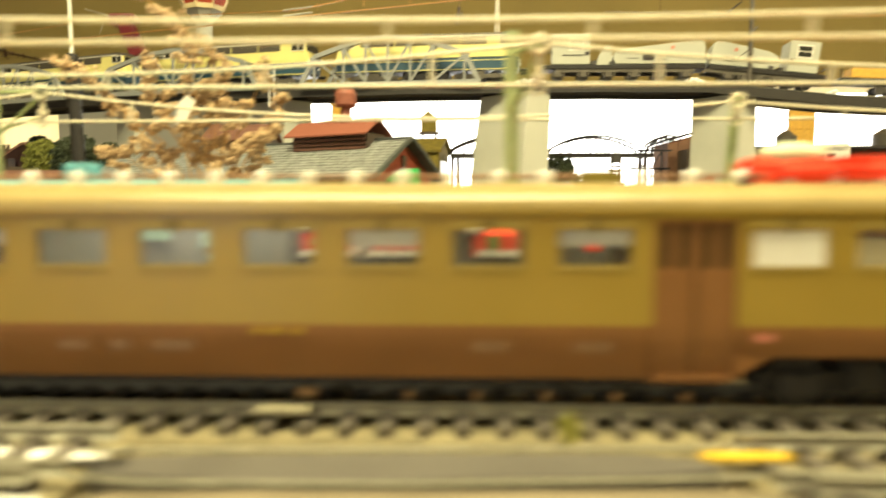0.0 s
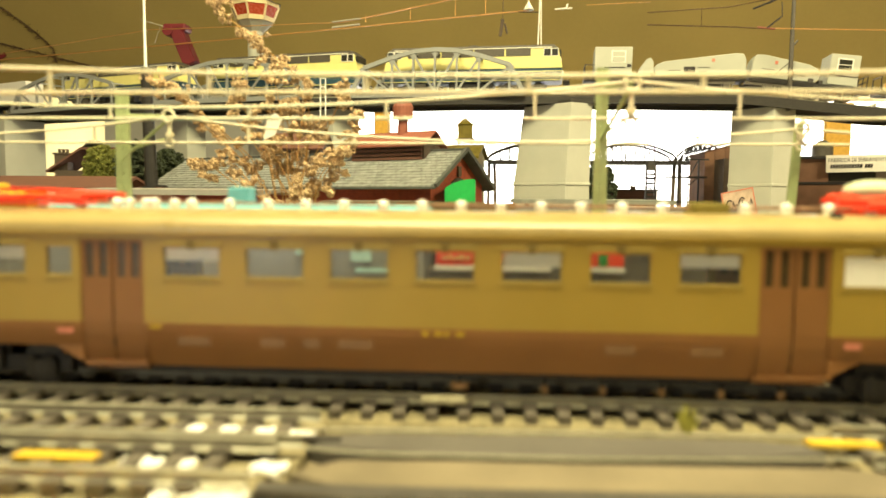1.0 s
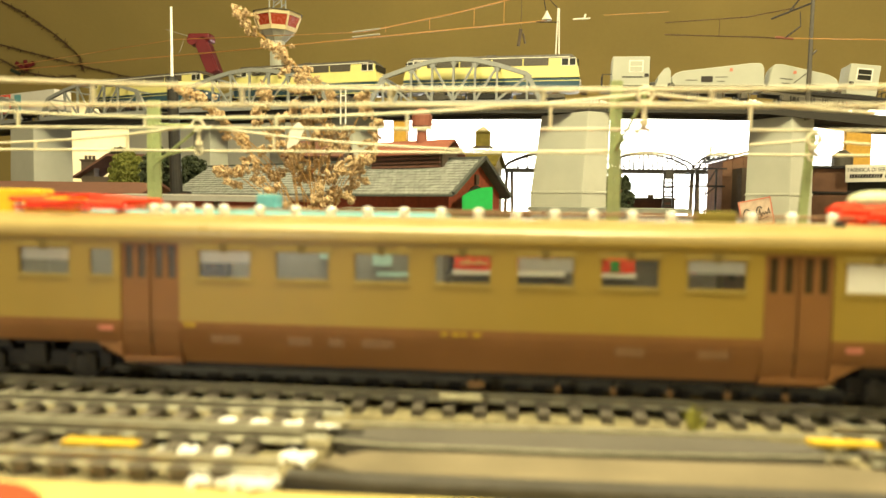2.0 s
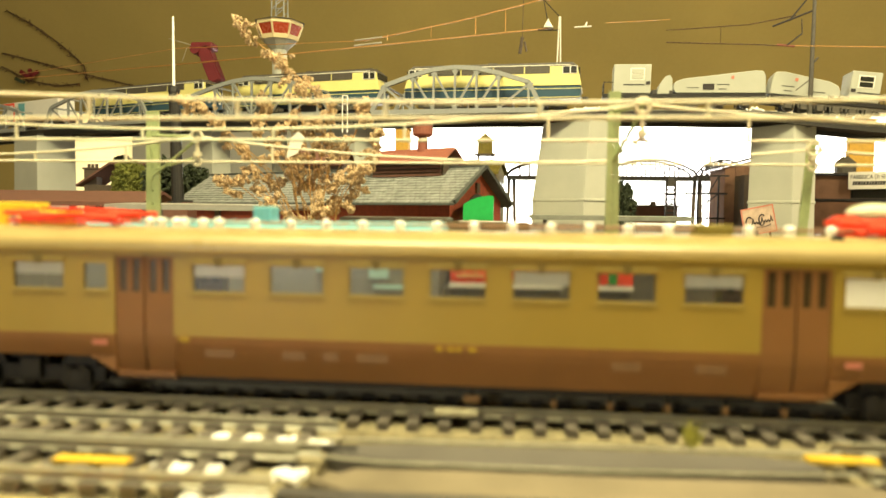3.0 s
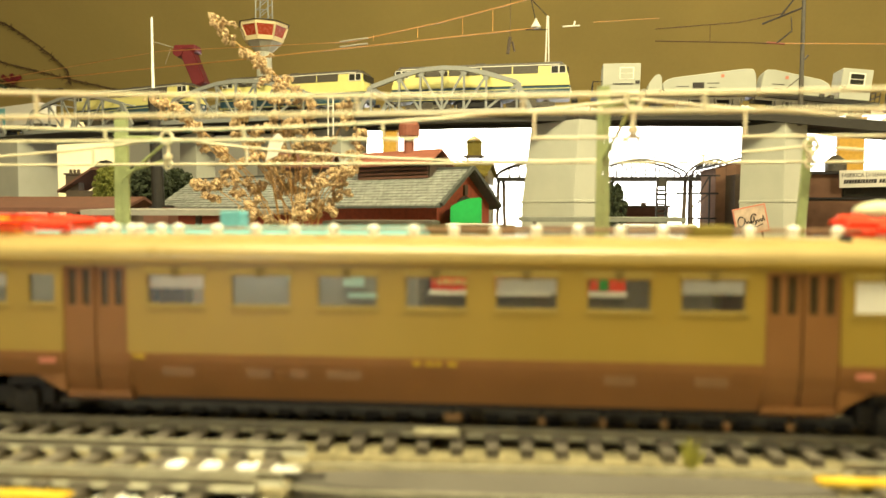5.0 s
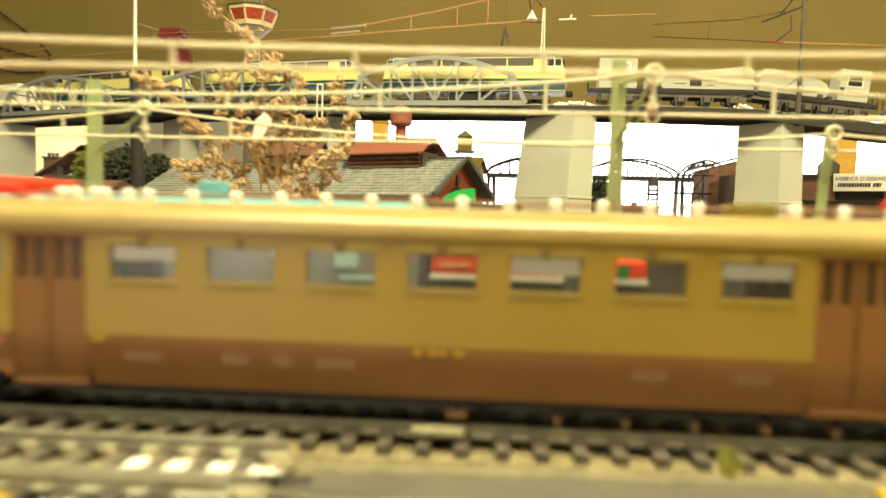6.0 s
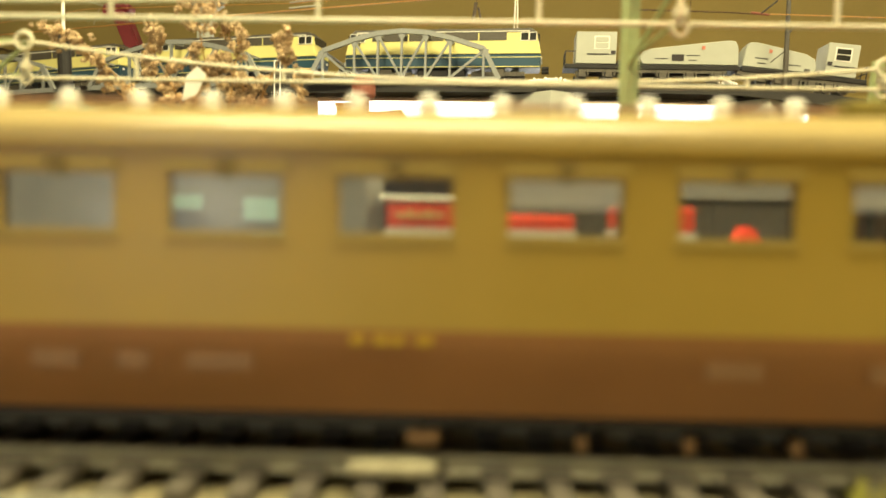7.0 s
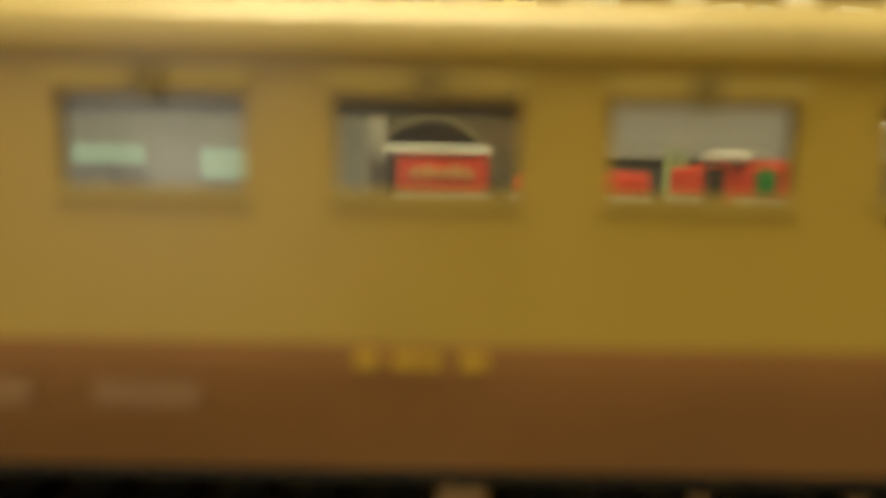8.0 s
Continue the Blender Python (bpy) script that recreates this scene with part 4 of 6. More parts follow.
    # bogies
    for s in (-1, 1):
        cx = s * L * 0.56
        bg = part("bogie", B((cx - 0.030, cx + 0.030, -0.0145, -0.0105, 0.0045, 0.0095), (cx - 0.030, cx + 0.030, 0.0105, 0.0145, 0.0045, 0.0095), (cx - 0.007, cx + 0.007, -0.0155, 0.0155, 0.0035, 0.0130), bevel=0.0006), "bogie", t, "dusty black bogie frame")
        for wx in (-0.019, 0.019):
            part("wheel", rods(((cx + wx, -0.0105, 0.0066), (cx + wx, -0.0075, 0.0066), 0.0062), ((cx + wx, 0.0075, 0.0066), (cx + wx, 0.0105, 0.0066), 0.0062), n=18), "bogie", bg)
            part("axle_box", B((cx + wx - 0.0035, cx + wx + 0.0035, -0.0162, -0.0146, 0.0040, 0.0088), bevel=0.0005), "bogie", bg)
    part("fuel_tank", B((-L * 0.24, L * 0.24, -0.0135, 0.0135, 0.0045, 0.0132), bevel=0.001), "black", t)
    part("exhaust", B((-0.006, 0.006, -0.004, 0.004, z3 - 0.001, z3 + 0.0022), bevel=0.0005), "locoroof", t)
    return t


locomotive("cream and ocean blue diesel locomotive leading on the viaduct", 0.104, -0.124)
locomotive("cream and ocean blue diesel locomotive behind the dried flowers", -0.152, -0.378)
locomotive("cream and ocean blue diesel locomotive on the last truss span", -0.425, -0.668)


def heavy_wagon(label, x_cab, x_arm, flip):
    """Half of a heavy load wagon: flat chassis, cabin box at one end, a sloped pale girder arm."""
    m, length = line_pose(min(x_cab, x_arm), max(x_cab, x_arm))
    if flip:
        m = m @ pose(0, 0, 0, 0, 0, 180)
    t = thing("heavy_load_wagon", label, "wagon", m, "heavy load wagons")
    L = length / 2
    near = 1 if flip else -1
    part("chassis", B((-L, L, -0.0145, 0.0145, 0.0135, 0.0185), bevel=0.0006), "black", t, "black wagon frame")
    cab_end = -L + (0.044 if flip else 0.056)
    cab = part("cabin", B((-L + 0.012, cab_end, -0.0155, 0.0155, 0.0187, 0.0535), bevel=0.0008), "wagon", t, "pale grey cabin box")
    y = near * 0.0158
    ya, yb = sorted((y, y - near * 0.001))
    wx = -L + (0.040 if not flip else 0.028)
    fr = part("cabin_window", B((wx - 0.0085, wx + 0.0085, ya, yb, 0.0345, 0.0490)), "paper", cab, "white window frame")
    ya2, yb2 = sorted((y + near * 0.0004, y))
    for k in range(2):
        part("pane", B((wx - 0.0070, wx + 0.0070, ya2, yb2, 0.0358 + 0.0064 * k, 0.0412 + 0.0064 * k)), "darkglass" if flip else "wagon", fr)
    for bx in ((wx - 0.016, wx + 0.008, ya2, yb2, 0.0285, 0.0296), (wx + 0.010, wx + 0.015, ya2, yb2, 0.0292, 0.0330)):
        part("lettering", B(bx), "ink", cab, "small dark unreadable lettering")
    part("railing", bars(*[((-L + 0.001, yy, 0.0185), (-L + 0.001, yy, 0.0330), 0.0009, 0.0009) for yy in (-0.013, 0, 0.013)], ((-L + 0.001, -0.013, 0.0325), (-L + 0.001, 0.013, 0.0325), 0.0009, 0.0009), ((-L + 0.001, -0.013, 0.026), (-L + 0.001, 0.013, 0.026), 0.0009, 0.0009), ((-L + 0.001, -0.013, 0.0325), (-L + 0.012, -0.013, 0.0325), 0.0009, 0.0009)), "black", t)
    # girder arm, low and rounded at the cabin end, high at the other
    a0, a1 = -L + (0.052 if flip else 0.082), L - 0.001
    prof = [(a0 + 0.004, 0.0195), (a0 + 0.0005, 0.0235), (a0, 0.0285), (a0 + 0.003, 0.0350 if flip else 0.0335), (a0 + 0.012, 0.0392 if flip else 0.0368), (a1 - 0.012, 0.0462), (a1 - 0.003, 0.0455), (a1, 0.0400), (a1 + 0.001, 0.0195)]
    bm = prism(prof, -0.0125, 0.0125, "y")
    bmesh.ops.bevel(bm, geom=bm.edges[:], offset=0.0008, segments=1, affect="EDGES")
    arm = part("girder_arm", bm, "wagon", t, "pale grey sloped load arm")
    y = near * 0.0127
    ya, yb = sorted((y, y + near * 0.0003))
    ln = a1 - a0
    part("warning_mark", B((a0 + ln * 0.63, a0 + ln * 0.63 + 0.0034, ya, yb, 0.0362, 0.0398)), "redpale", arm, "small red square mark")
    if not flip:
        part("name_plate", B((a0 + 0.034, a0 + 0.047, ya, yb, 0.0235, 0.0305)), "ink", arm, "dark name plate")
    for bx in ((a0 + 0.016, a0 + 0.030, ya, yb, 0.0255, 0.0263), (a0 + 0.050, a0 + 0.064, ya, yb, 0.0292, 0.0300), (a0 + 0.052, a0 + 0.061, ya, yb, 0.0240, 0.0248)):
        part("lettering", B(bx), "darkgrey", arm)
    if not flip:
        hx = -L + 0.064
        part("hydraulic_block", prism([(hx, 0.0187), (hx + 0.018, 0.0187), (hx + 0.017, 0.0370), (hx + 0.014, 0.0410), (hx + 0.009, 0.0395), (hx + 0.003, 0.0310)], -0.012, 0.012, "y"), "wagon", t)
    part("deck_items", B((-L + 0.058, -L + 0.064, -0.0135, 0.0135, 0.0187, 0.0235), (a0 - 0.004, a0, -0.0135, 0.0135, 0.0187, 0.0225), bevel=0.0005), "darkgrey", t)
    n = 6
    for i in range(n):
        cx = -L + 0.020 + (2 * L - 0.042) * i / (n - 1)
        ws = part("wheel_set", rods(((cx, -0.0105, 0.0058), (cx, -0.0075, 0.0058), 0.0054), ((cx, 0.0075, 0.0058), (cx, 0.0105, 0.0058), 0.0054), n=16), "bogie", t)
        for q in (-1, 1):
            part("axle_box", B((cx - 0.0038, cx + 0.0038, *sorted((q * 0.0112, q * 0.0145)), 0.0042, 0.0112), bevel=0.0006), "bogie", ws)
            part("spring", rods(((cx - 0.0062, q * 0.0132, 0.0060), (cx - 0.0062, q * 0.0132, 0.0108), 0.0012), ((cx + 0.0062, q * 0.0132, 0.0060), (cx + 0.0062, q * 0.0132, 0.0108), 0.0012), n=8), "bogie", ws)
    for i in range(2):
        cx = -L + (0.30 + 0.42 * i) * 2 * L
        part("bogie_frame", B((cx - 0.040, cx + 0.040, -0.0135, -0.0112, 0.0100, 0.0137), (cx - 0.040, cx + 0.040, 0.0112, 0.0135, 0.0100, 0.0137)), "bogie", t)
    return t


heavy_wagon("pale grey heavy load wagon with cabin and sloped arm", 0.126, 0.3125, False)
heavy_wagon("pale grey heavy load wagon half with rear cabin box", 0.4410, 0.3140, True)


def tail_wagon():
    m, length = line_pose(0.455, 0.66)
    t = thing("flat_wagon", "dark flat wagon with a low load at the train's end", "wagon", m)
    part("chassis", B((-length / 2, length / 2, -0.014, 0.014, 0.0125, 0.0180), bevel=0.0006), "black", t)
    part("load", B((-length / 2 + 0.012, length / 2 - 0.01, -0.012, 0.012, 0.0182, 0.0300), bevel=0.001), "ochre", t, "ochre crate load")
    part("railing", bars(((-length / 2 + 0.001, -0.012, 0.018), (-length / 2 + 0.001, -0.012, 0.034), 0.001, 0.001), ((-length / 2 + 0.001, 0.012, 0.018), (-length / 2 + 0.001, 0.012, 0.034), 0.001, 0.001), ((-length / 2 + 0.001, -0.012, 0.034), (-length / 2 + 0.001, 0.012, 0.034), 0.001, 0.001)), "black", t)
    for s in (-0.06, -0.045, 0.045, 0.06):
        part("wheel_set", rods(((s, -0.0105, 0.0058), (s, -0.0075, 0.0058), 0.0054), ((s, 0.0075, 0.0058), (s, 0.0105, 0.0058), 0.0054), ((s, -0.008, 0.0058), (s, 0.008, 0.0058), 0.003), ((s, -0.003, 0.0058), (s, -0.003, 0.0128), 0.002), n=16), "darkgrey", t)


tail_wagon()


def box_load():
    m, length = line_pose(-0.905, -0.745)
    t = thing("box_wagon", "white box wagon with cyan and red panels", "wagon", m)
    L = length / 2
    part("chassis", B((-L, L, -0.0135, 0.0135, 0.010, 0.0150)), "black", t)
    part("box", B((-L + 0.004, L - 0.004, -0.015, 0.015, 0.0152, 0.0500), bevel=0.0008), "paper", t, "white box body")
    part("panel", B((-L + 0.052, -L + 0.072, -0.0154, -0.0150, 0.017, 0.047)), "cyan", t, "cyan panel")
    part("frame", B((-L - 0.004 + 0.008, -L + 0.040, -0.0156, -0.0150, 0.0455, 0.0490), (-L + 0.037, -L + 0.040, -0.0156, -0.0150, 0.0160, 0.0455), (-L + 0.004, -L + 0.040, -0.0156, -0.0150, 0.0155, 0.0180)), "red", t, "red panel frame")
    for s in (-0.045, -0.03, 0.03, 0.045):
        part("wheel_set", rods(((s, -0.0105, 0.0056), (s, -0.0075, 0.0056), 0.0054), ((s, 0.0075, 0.0056), (s, 0.0105, 0.0056), 0.0054), ((s, -0.008, 0.0056), (s, 0.008, 0.0056), 0.003), ((s, 0, 0.0056), (s, 0, 0.0105), 0.002), n=16), "darkgrey", t)


box_load()


def deck_crumbs():
    """White crumbs of plaster left on the viaduct deck."""
    t = thing("plaster_crumbs", "white plaster crumbs on the viaduct deck", "debris", kind="stuff")
    rng = random.Random(8)
    items = []
    for cx, n in ((0.098, 30), (0.112, 26), (0.122, 14), (0.296, 26), (0.445, 14)):
        y, z, _ = on_line(cx)
        for i in range(n):
            items.append(((cx + rng.gauss(0, 0.004), y - 0.022 + rng.gauss(0, 0.003), z - 0.0045 + rng.uniform(0, 0.004)), rng.uniform(0.0012, 0.0028), (rng.uniform(0, 6), rng.uniform(0, 6), 0), (0.8, 0.7)))
    clumps("crumb", items, "white", t)


deck_crumbs()

# ---- town behind the tracks ----
def engine_house():
    """Brick shed with a slate roof; local x runs along its length away from the gable, y is its depth."""
    base = pose(-0.0355, 0.3906, 0.0058, 0, 0, -27) @ Matrix.Diagonal((0.9, 0.9, 0.9, 1))
    t = thing("engine_shed", "red brick engine shed with grey slate roof and roof lantern", "shed", base)
    FOOT = -0.0064
    L, W, ze, zr = 0.385, 0.100, 0.0725, 0.104
    # local: x from -L to 0 (gable at 0), y from 0 (front) to W
    part("front_wall", B((-L, 0, 0, 0.003, FOOT, ze)), "brick", t)
    part("back_wall", B((-L, 0, W - 0.003, W, FOOT, ze)), "brick", t)
    gable = prism([(0.003, FOOT), (W - 0.003, FOOT), (W - 0.003, ze), (W / 2, zr - 0.002), (0.003, ze)], -0.003, 0.0, "x")
    g = part("gable_wall", gable, "brick", t)
    part("gable_wall", prism([(0.003, FOOT), (W - 0.003, FOOT), (W - 0.003, ze), (W / 2, zr - 0.002), (0.003, ze)], -L, -L + 0.003, "x"), "brick", t)
    arch = [(W / 2 - 0.020, 0.002), (W / 2 + 0.020, 0.002)] + [(W / 2 + 0.020 * math.cos(a), 0.058 + 0.020 * math.sin(a)) for a in [math.pi * i / 10 for i in range(11)]]
    part("doorway", prism(arch, -0.0005, 0.0012, "x"), "darkglass", g, "dark arched gateway")
    part("keystone", B((0.0, 0.0022, W / 2 - 0.003, W / 2 + 0.003, 0.0785, 0.0885)), "shed", g)
    # roof slabs with rows of slates
    ov = 0.009
    slope = math.hypot(W / 2, zr - ze)
    ux, uz = (W / 2) / slope, (zr - ze) / slope
    for s in (0, 1):
        y_e, sg = (0, 1) if s == 0 else (W, -1)
        a = (y_e - sg * ov * ux, ze - ov * uz)
        b = (W / 2, zr)
        slab = prism([a, b, (b[0], b[1] - 0.002), (a[0], a[1] - 0.002)], -L - 0.008, 0.009, "x")
        sl = part("roof_slope", slab, "darkslate", t)
        tiles = bmesh.new()
        rows, step, wid = 13, (slope + ov) / 13, 0.0056
        for r in range(rows):
            for k in range(int((L + 0.017) / wid)):
                d0 = r * step
                x = -L - 0.008 + (k + (0.5 if r % 2 else 0)) * wid
                y0, z0 = a[0] + sg * ux * d0, a[1] + uz * d0
                y1, z1 = y0 + sg * ux * step * 1.15, z0 + uz * step * 1.15
                lift, h = 0.0011 + random.uniform(0, 0.0005), 0.0003
                vs = [tiles.verts.new(p) for p in ((x + 0.0002, y0, z0 + lift), (x + wid - 0.0002, y0, z0 + lift), (x + wid - 0.0002, y1, z1 + h), (x + 0.0002, y1, z1 + h))]
                tiles.faces.new(vs if sg > 0 else vs[::-1])
                lo = [tiles.verts.new(p) for p in ((x + 0.0002, y0, z0), (x + wid - 0.0002, y0, z0))]
                tiles.faces.new((lo[0], lo[1], vs[1], vs[0]))
        st = part("slate", tiles, "slate_island", sl, "small grey slates")
        st["kind"] = "stuff"
        part("verge", bars(((0.0095, a[0], a[1] + 0.001), (0.0095, b[0], b[1] + 0.001), 0.003, 0.0036)), "darkslate", t, "dark slate verge")
    part("ridge", bars(((-L - 0.008, W / 2, zr + 0.0008), (0.009, W / 2, zr + 0.0008), 0.006, 0.0022)), "darkslate", t)
    # lantern with slats and a red roof
    x0, x1, hw = -0.118, -0.030, 0.0165
    lan = part("lantern", B((x0, x1, W / 2 - hw + 0.002, W / 2 + hw - 0.002, zr - 0.010, zr + 0.006)), "shed", t, "dark slatted roof lantern")
    for k in range(4):
        part("slat", B((x0 + 0.002, x1 - 0.002, W / 2 - hw - 0.0005, W / 2 - hw + 0.0025, zr - 0.0085 + k * 0.004, zr - 0.0062 + k * 0.004)), "tile", lan)
    part("lantern_roof", prism([(W / 2 - hw - 0.006, zr + 0.0055), (W / 2, zr + 0.0205), (W / 2 + hw + 0.006, zr + 0.0055), (W / 2 + hw + 0.006, zr + 0.0040), (W / 2, zr + 0.0187), (W / 2 - hw - 0.006, zr + 0.0040)], x0 - 0.005, x1 + 0.005), "redroof", t, "red sheet lantern roof")
    cx = -0.0645
    ch = part("cowl_pipe", rods(((cx, W / 2, zr + 0.015), (cx, W / 2, zr + 0.035), 0.0058, 0.0050), n=16), "redroof", t, "red ventilator pipe")
    part("cowl_cap", rods(((cx, W / 2, zr + 0.0330), (cx, W / 2, zr + 0.0350), 0.0090, 0.0104), ((cx, W / 2, zr + 0.0350), (cx, W / 2, zr + 0.0450), 0.0104, 0.0104), ((cx, W / 2, zr + 0.0450), (cx, W / 2, zr + 0.0500), 0.0104, 0.0080), ((cx, W / 2, zr + 0.0500), (cx, W / 2, zr + 0.0525), 0.0080, 0.0035), n=18), "redroof", ch, "round red ventilator cap")
    return t


M["slate_island"] = material("grey_slates", (0.235, 0.245, 0.235), 0.7, vary=0.3, scale=130, bump=0.2)
engine_house()


def green_tank():
    t = thing("waste_container", "green plastic container with a curved lid", "container", pose(-0.012, 0.40, 0))
    prof = [(-0.0125, 0), (0.0125, 0), (0.0125, 0.0735)] + [(0.0125 - 0.025 * i / 8, 0.0735 - 0.0075 * (i / 8) ** 2.2) for i in range(1, 9)]
    bm = prism(prof, -0.009, 0.009, "y")
    bmesh.ops.bevel(bm, geom=bm.edges[:], offset=0.0006, segments=2, affect="EDGES")
    part("shell", bm, "green", t)
    for x in (-0.006, 0.007):
        part("stud", rods(((x, -0.0096, 0.052), (x, -0.0088, 0.052), 0.0012), n=8), "cream", t)


green_tank()


def ochre_house():
    t = thing("ochre_house", "moss-covered ochre house behind the engine shed", "house", pose(-0.037, 1.08, 0, 0, 0, -12) @ Matrix.Diagonal((1.2, 1.2, 1.18, 1)))
    part("wall", B((-0.105, 0.030, -0.03, 0.03, 0, 0.114)), "moss", t)
    part("gable", prism([(-0.03, 0.114), (0.03, 0.114), (0, 0.130)], 0.026, 0.030), "moss", t)
    for y in (-1, 1):
        part("roof_slope", prism([(y * 0.036, 0.1115), (0, 0.1315), (0, 0.1350), (y * 0.036, 0.1150)][::y], -0.110, 0.035), "moss", t)
    for k in range(3):
        part("window", B((0.0298, 0.0308, -0.022 + k * 0.016, -0.012 + k * 0.016, 0.080, 0.100)), "darkglass", t)


ochre_house()


def water_tower():
    t = thing("water_tower", "small ochre water tower cabin on thin dark legs", "tower", pose(-0.033, 1.17, -0.020) @ Matrix.Diagonal((1.25, 1.25, 1.25, 1)))
    part("cabin", B((-0.0115, 0.0115, -0.010, 0.010, 0.159, 0.181)), "moss", t)
    part("roof", prism([(-0.0127, 0.180), (0, 0.190), (0.0127, 0.180)], -0.013, 0.013, "y"), "moss", t)
    part("platform", B((-0.016, 0.016, -0.014, 0.014, 0.1565, 0.159)), "shed", t)
    for sx in (-1, 1):
        for sy in (-1, 1):
            part("leg", bars(((sx * 0.020, sy * 0.016, 0.016), (sx * 0.010, sy * 0.009, 0.157), 0.0016, 0.0016)), "black", t)
    part("bracing", bars(*[((-0.018 + 0.001 * i, -0.0145, 0.018 + 0.027 * i), (0.017 - 0.001 * i, -0.013, 0.018 + 0.027 * (i + 1)), 0.001, 0.001) for i in range(5)]), "black", t)


water_tower()


def silo(label, x, y, w, d, z, mat="ochre"):
    t = thing("silo", label, "silo", pose(x, y, 0), "ochre silos")
    bm = B((-w / 2, w / 2, -d / 2, d / 2, 0, z), bevel=0.002)
    part("body", bm, mat, t)
    for k in range(3):
        part("band", B((-w / 2 - 0.0008, w / 2 + 0.0008, -d / 2 - 0.0008, d / 2 + 0.0008, z * (0.35 + 0.2 * k), z * (0.35 + 0.2 * k) + 0.002)), mat, t)
    part("roof_rim", B((-w / 2 - 0.002, w / 2 + 0.002, -d / 2 - 0.002, d / 2 + 0.002, z, z + 0.003)), mat, t)


silo("ochre box-shaped silo behind the engine shed", -0.157, 0.92, 0.022, 0.03, 0.194)
silo("tall ochre yellow silo behind the factory", 0.592, 1.02, 0.042, 0.010, 0.222)


def far_bridge():
    t = thing("far_truss_bridge", "dark arched truss bridge in the distance", "bridge")
    y = 1.07
    part("deck", B((0.010, 0.42, y - 0.02, y + 0.02, 0.124, 0.1305)), "black", t)
    for x0, x1 in ((0.016, 0.170), (0.186, 0.334), (0.350, 0.42)):
        n = 9
        for yy in (y - 0.019, y + 0.019):
            pts = [(x0 + (x1 - x0) * i / n, yy, 0.131 + 0.029 * math.sin(math.pi * (0.06 + 0.88 * i / n)) ** 0.7) for i in range(n + 1)]
            part("arch", tube([(x0 - 0.006, yy, 0.131)] + pts + [(x1 + 0.006, yy, 0.131)], 0.0020), "black", t)
            for p in pts[1:-1]:
                part("hanger", rods((p, (p[0], yy, 0.130), 0.0012), n=6), "black", t)
            for a, b in zip(pts[1:-2], pts[2:-1]):
                part("diagonal", rods(((a[0], yy, 0.130), b, 0.0008), n=5), "black", t)
    for x in (0.018, 0.168, 0.345, 0.40):
        part("trestle_leg", bars(((x - 0.007, y, 0), (x - 0.004, y, 0.125), 0.004, 0.006), ((x + 0.009, y, 0), (x + 0.005, y, 0.125), 0.004, 0.006)), "shed", t)


far_bridge()


def cottage():
    t = thing("low_cottage", "low brown brick cottage wall with small chimney in the distance", "house", pose(0.275, 1.16, 0))
    part("wall", B((-0.085, 0.060, 0, 0.05, 0, 0.079)), "tile", t)
    part("roof", B((-0.088, 0.063, -0.003, 0.053, 0.079, 0.083)), "shed", t)
    part("chimney", B((0.012, 0.022, 0.01, 0.02, 0.083, 0.0895), bevel=0.0006), "shed", t)
    for x in (-0.06, -0.02, 0.03):
        part("window", B((x, x + 0.014, -0.0008, 0.0002, 0.025, 0.045)), "darkglass", t)


cottage()


def signal_ladder():
    t = thing("ladder_tower", "dark wooden ladder tower with a small platform", "tower", pose(0.2885, 1.02, 0))
    for s in (-1, 1):
        part("rail", bars(((s * 0.0085, 0, 0), (s * 0.0070, 0, 0.128), 0.0045, 0.003)), "ink", t)
    for k in range(15):
        part("rung", bars(((-0.0068, 0, 0.012 + k * 0.0078), (0.0068, 0, 0.012 + k * 0.0078), 0.002, 0.0032)), "ink", t)
    part("platform", B((-0.016, 0.016, -0.006, 0.006, 0.0985, 0.1005)), "ink", t)
    part("head", B((-0.006, 0.006, -0.004, 0.004, 0.112, 0.127), bevel=0.0006), "darkgrey", t)


signal_ladder()


def leafy(t, name, c, r, mat, count, leaf=0.004, squash=1.0):
    """A ragged crown of small leaf clumps round c."""
    items = []
    for i in range(count):
        d = Vector((random.gauss(0, 1), random.gauss(0, 1), random.gauss(0, 1))).normalized() * r * random.uniform(0.35, 1.08)
        items.append(((c[0] + d.x, c[1] + d.y, c[2] + d.z * squash), leaf * random.uniform(0.5, 1.3), (random.uniform(0, 6.3), random.uniform(0, 6.3), random.uniform(0, 6.3)), (0.7, 0.35)))
    return clumps(name, items, mat, t)


def tree(label, x, y, h, r, mat="darkfoliage", squash=1.2):
    t = thing("tree", label, "tree", pose(x, y, 0), "model trees")
    bm = rods(((0, 0, 0), (0.001, 0, h - r), 0.004, 0.0022))
    for k in range(5):
        a = k * 1.26
        rod(bm, (0, 0, h - r * 1.3), (r * 0.6 * math.cos(a), r * 0.6 * math.sin(a), h - r * 0.6), 0.0014, 0.0006, n=5)
    part("trunk", bm, "shed", t)
    leafy(t, "crown", (0, 0, h - r * squash), r, mat, 1700, 0.0037, squash)


tree("dark green model tree beside the viaduct pier", 0.153, 0.735, 0.104, 0.024, squash=1.5)
tree("bushy light green model tree beside the old house", -0.538, 0.78, 0.130, 0.024, "foliage")
tree("dark green model tree beside the tall pole", -0.412, 0.64, 0.124, 0.026, "darkfoliage")
tree("small dark tree behind the old house", -0.637, 0.925, 0.149, 0.020, "darkfoliage")
tree("dark tree behind the shed roof", -0.402, 0.70, 0.118, 0.024, "darkfoliage")


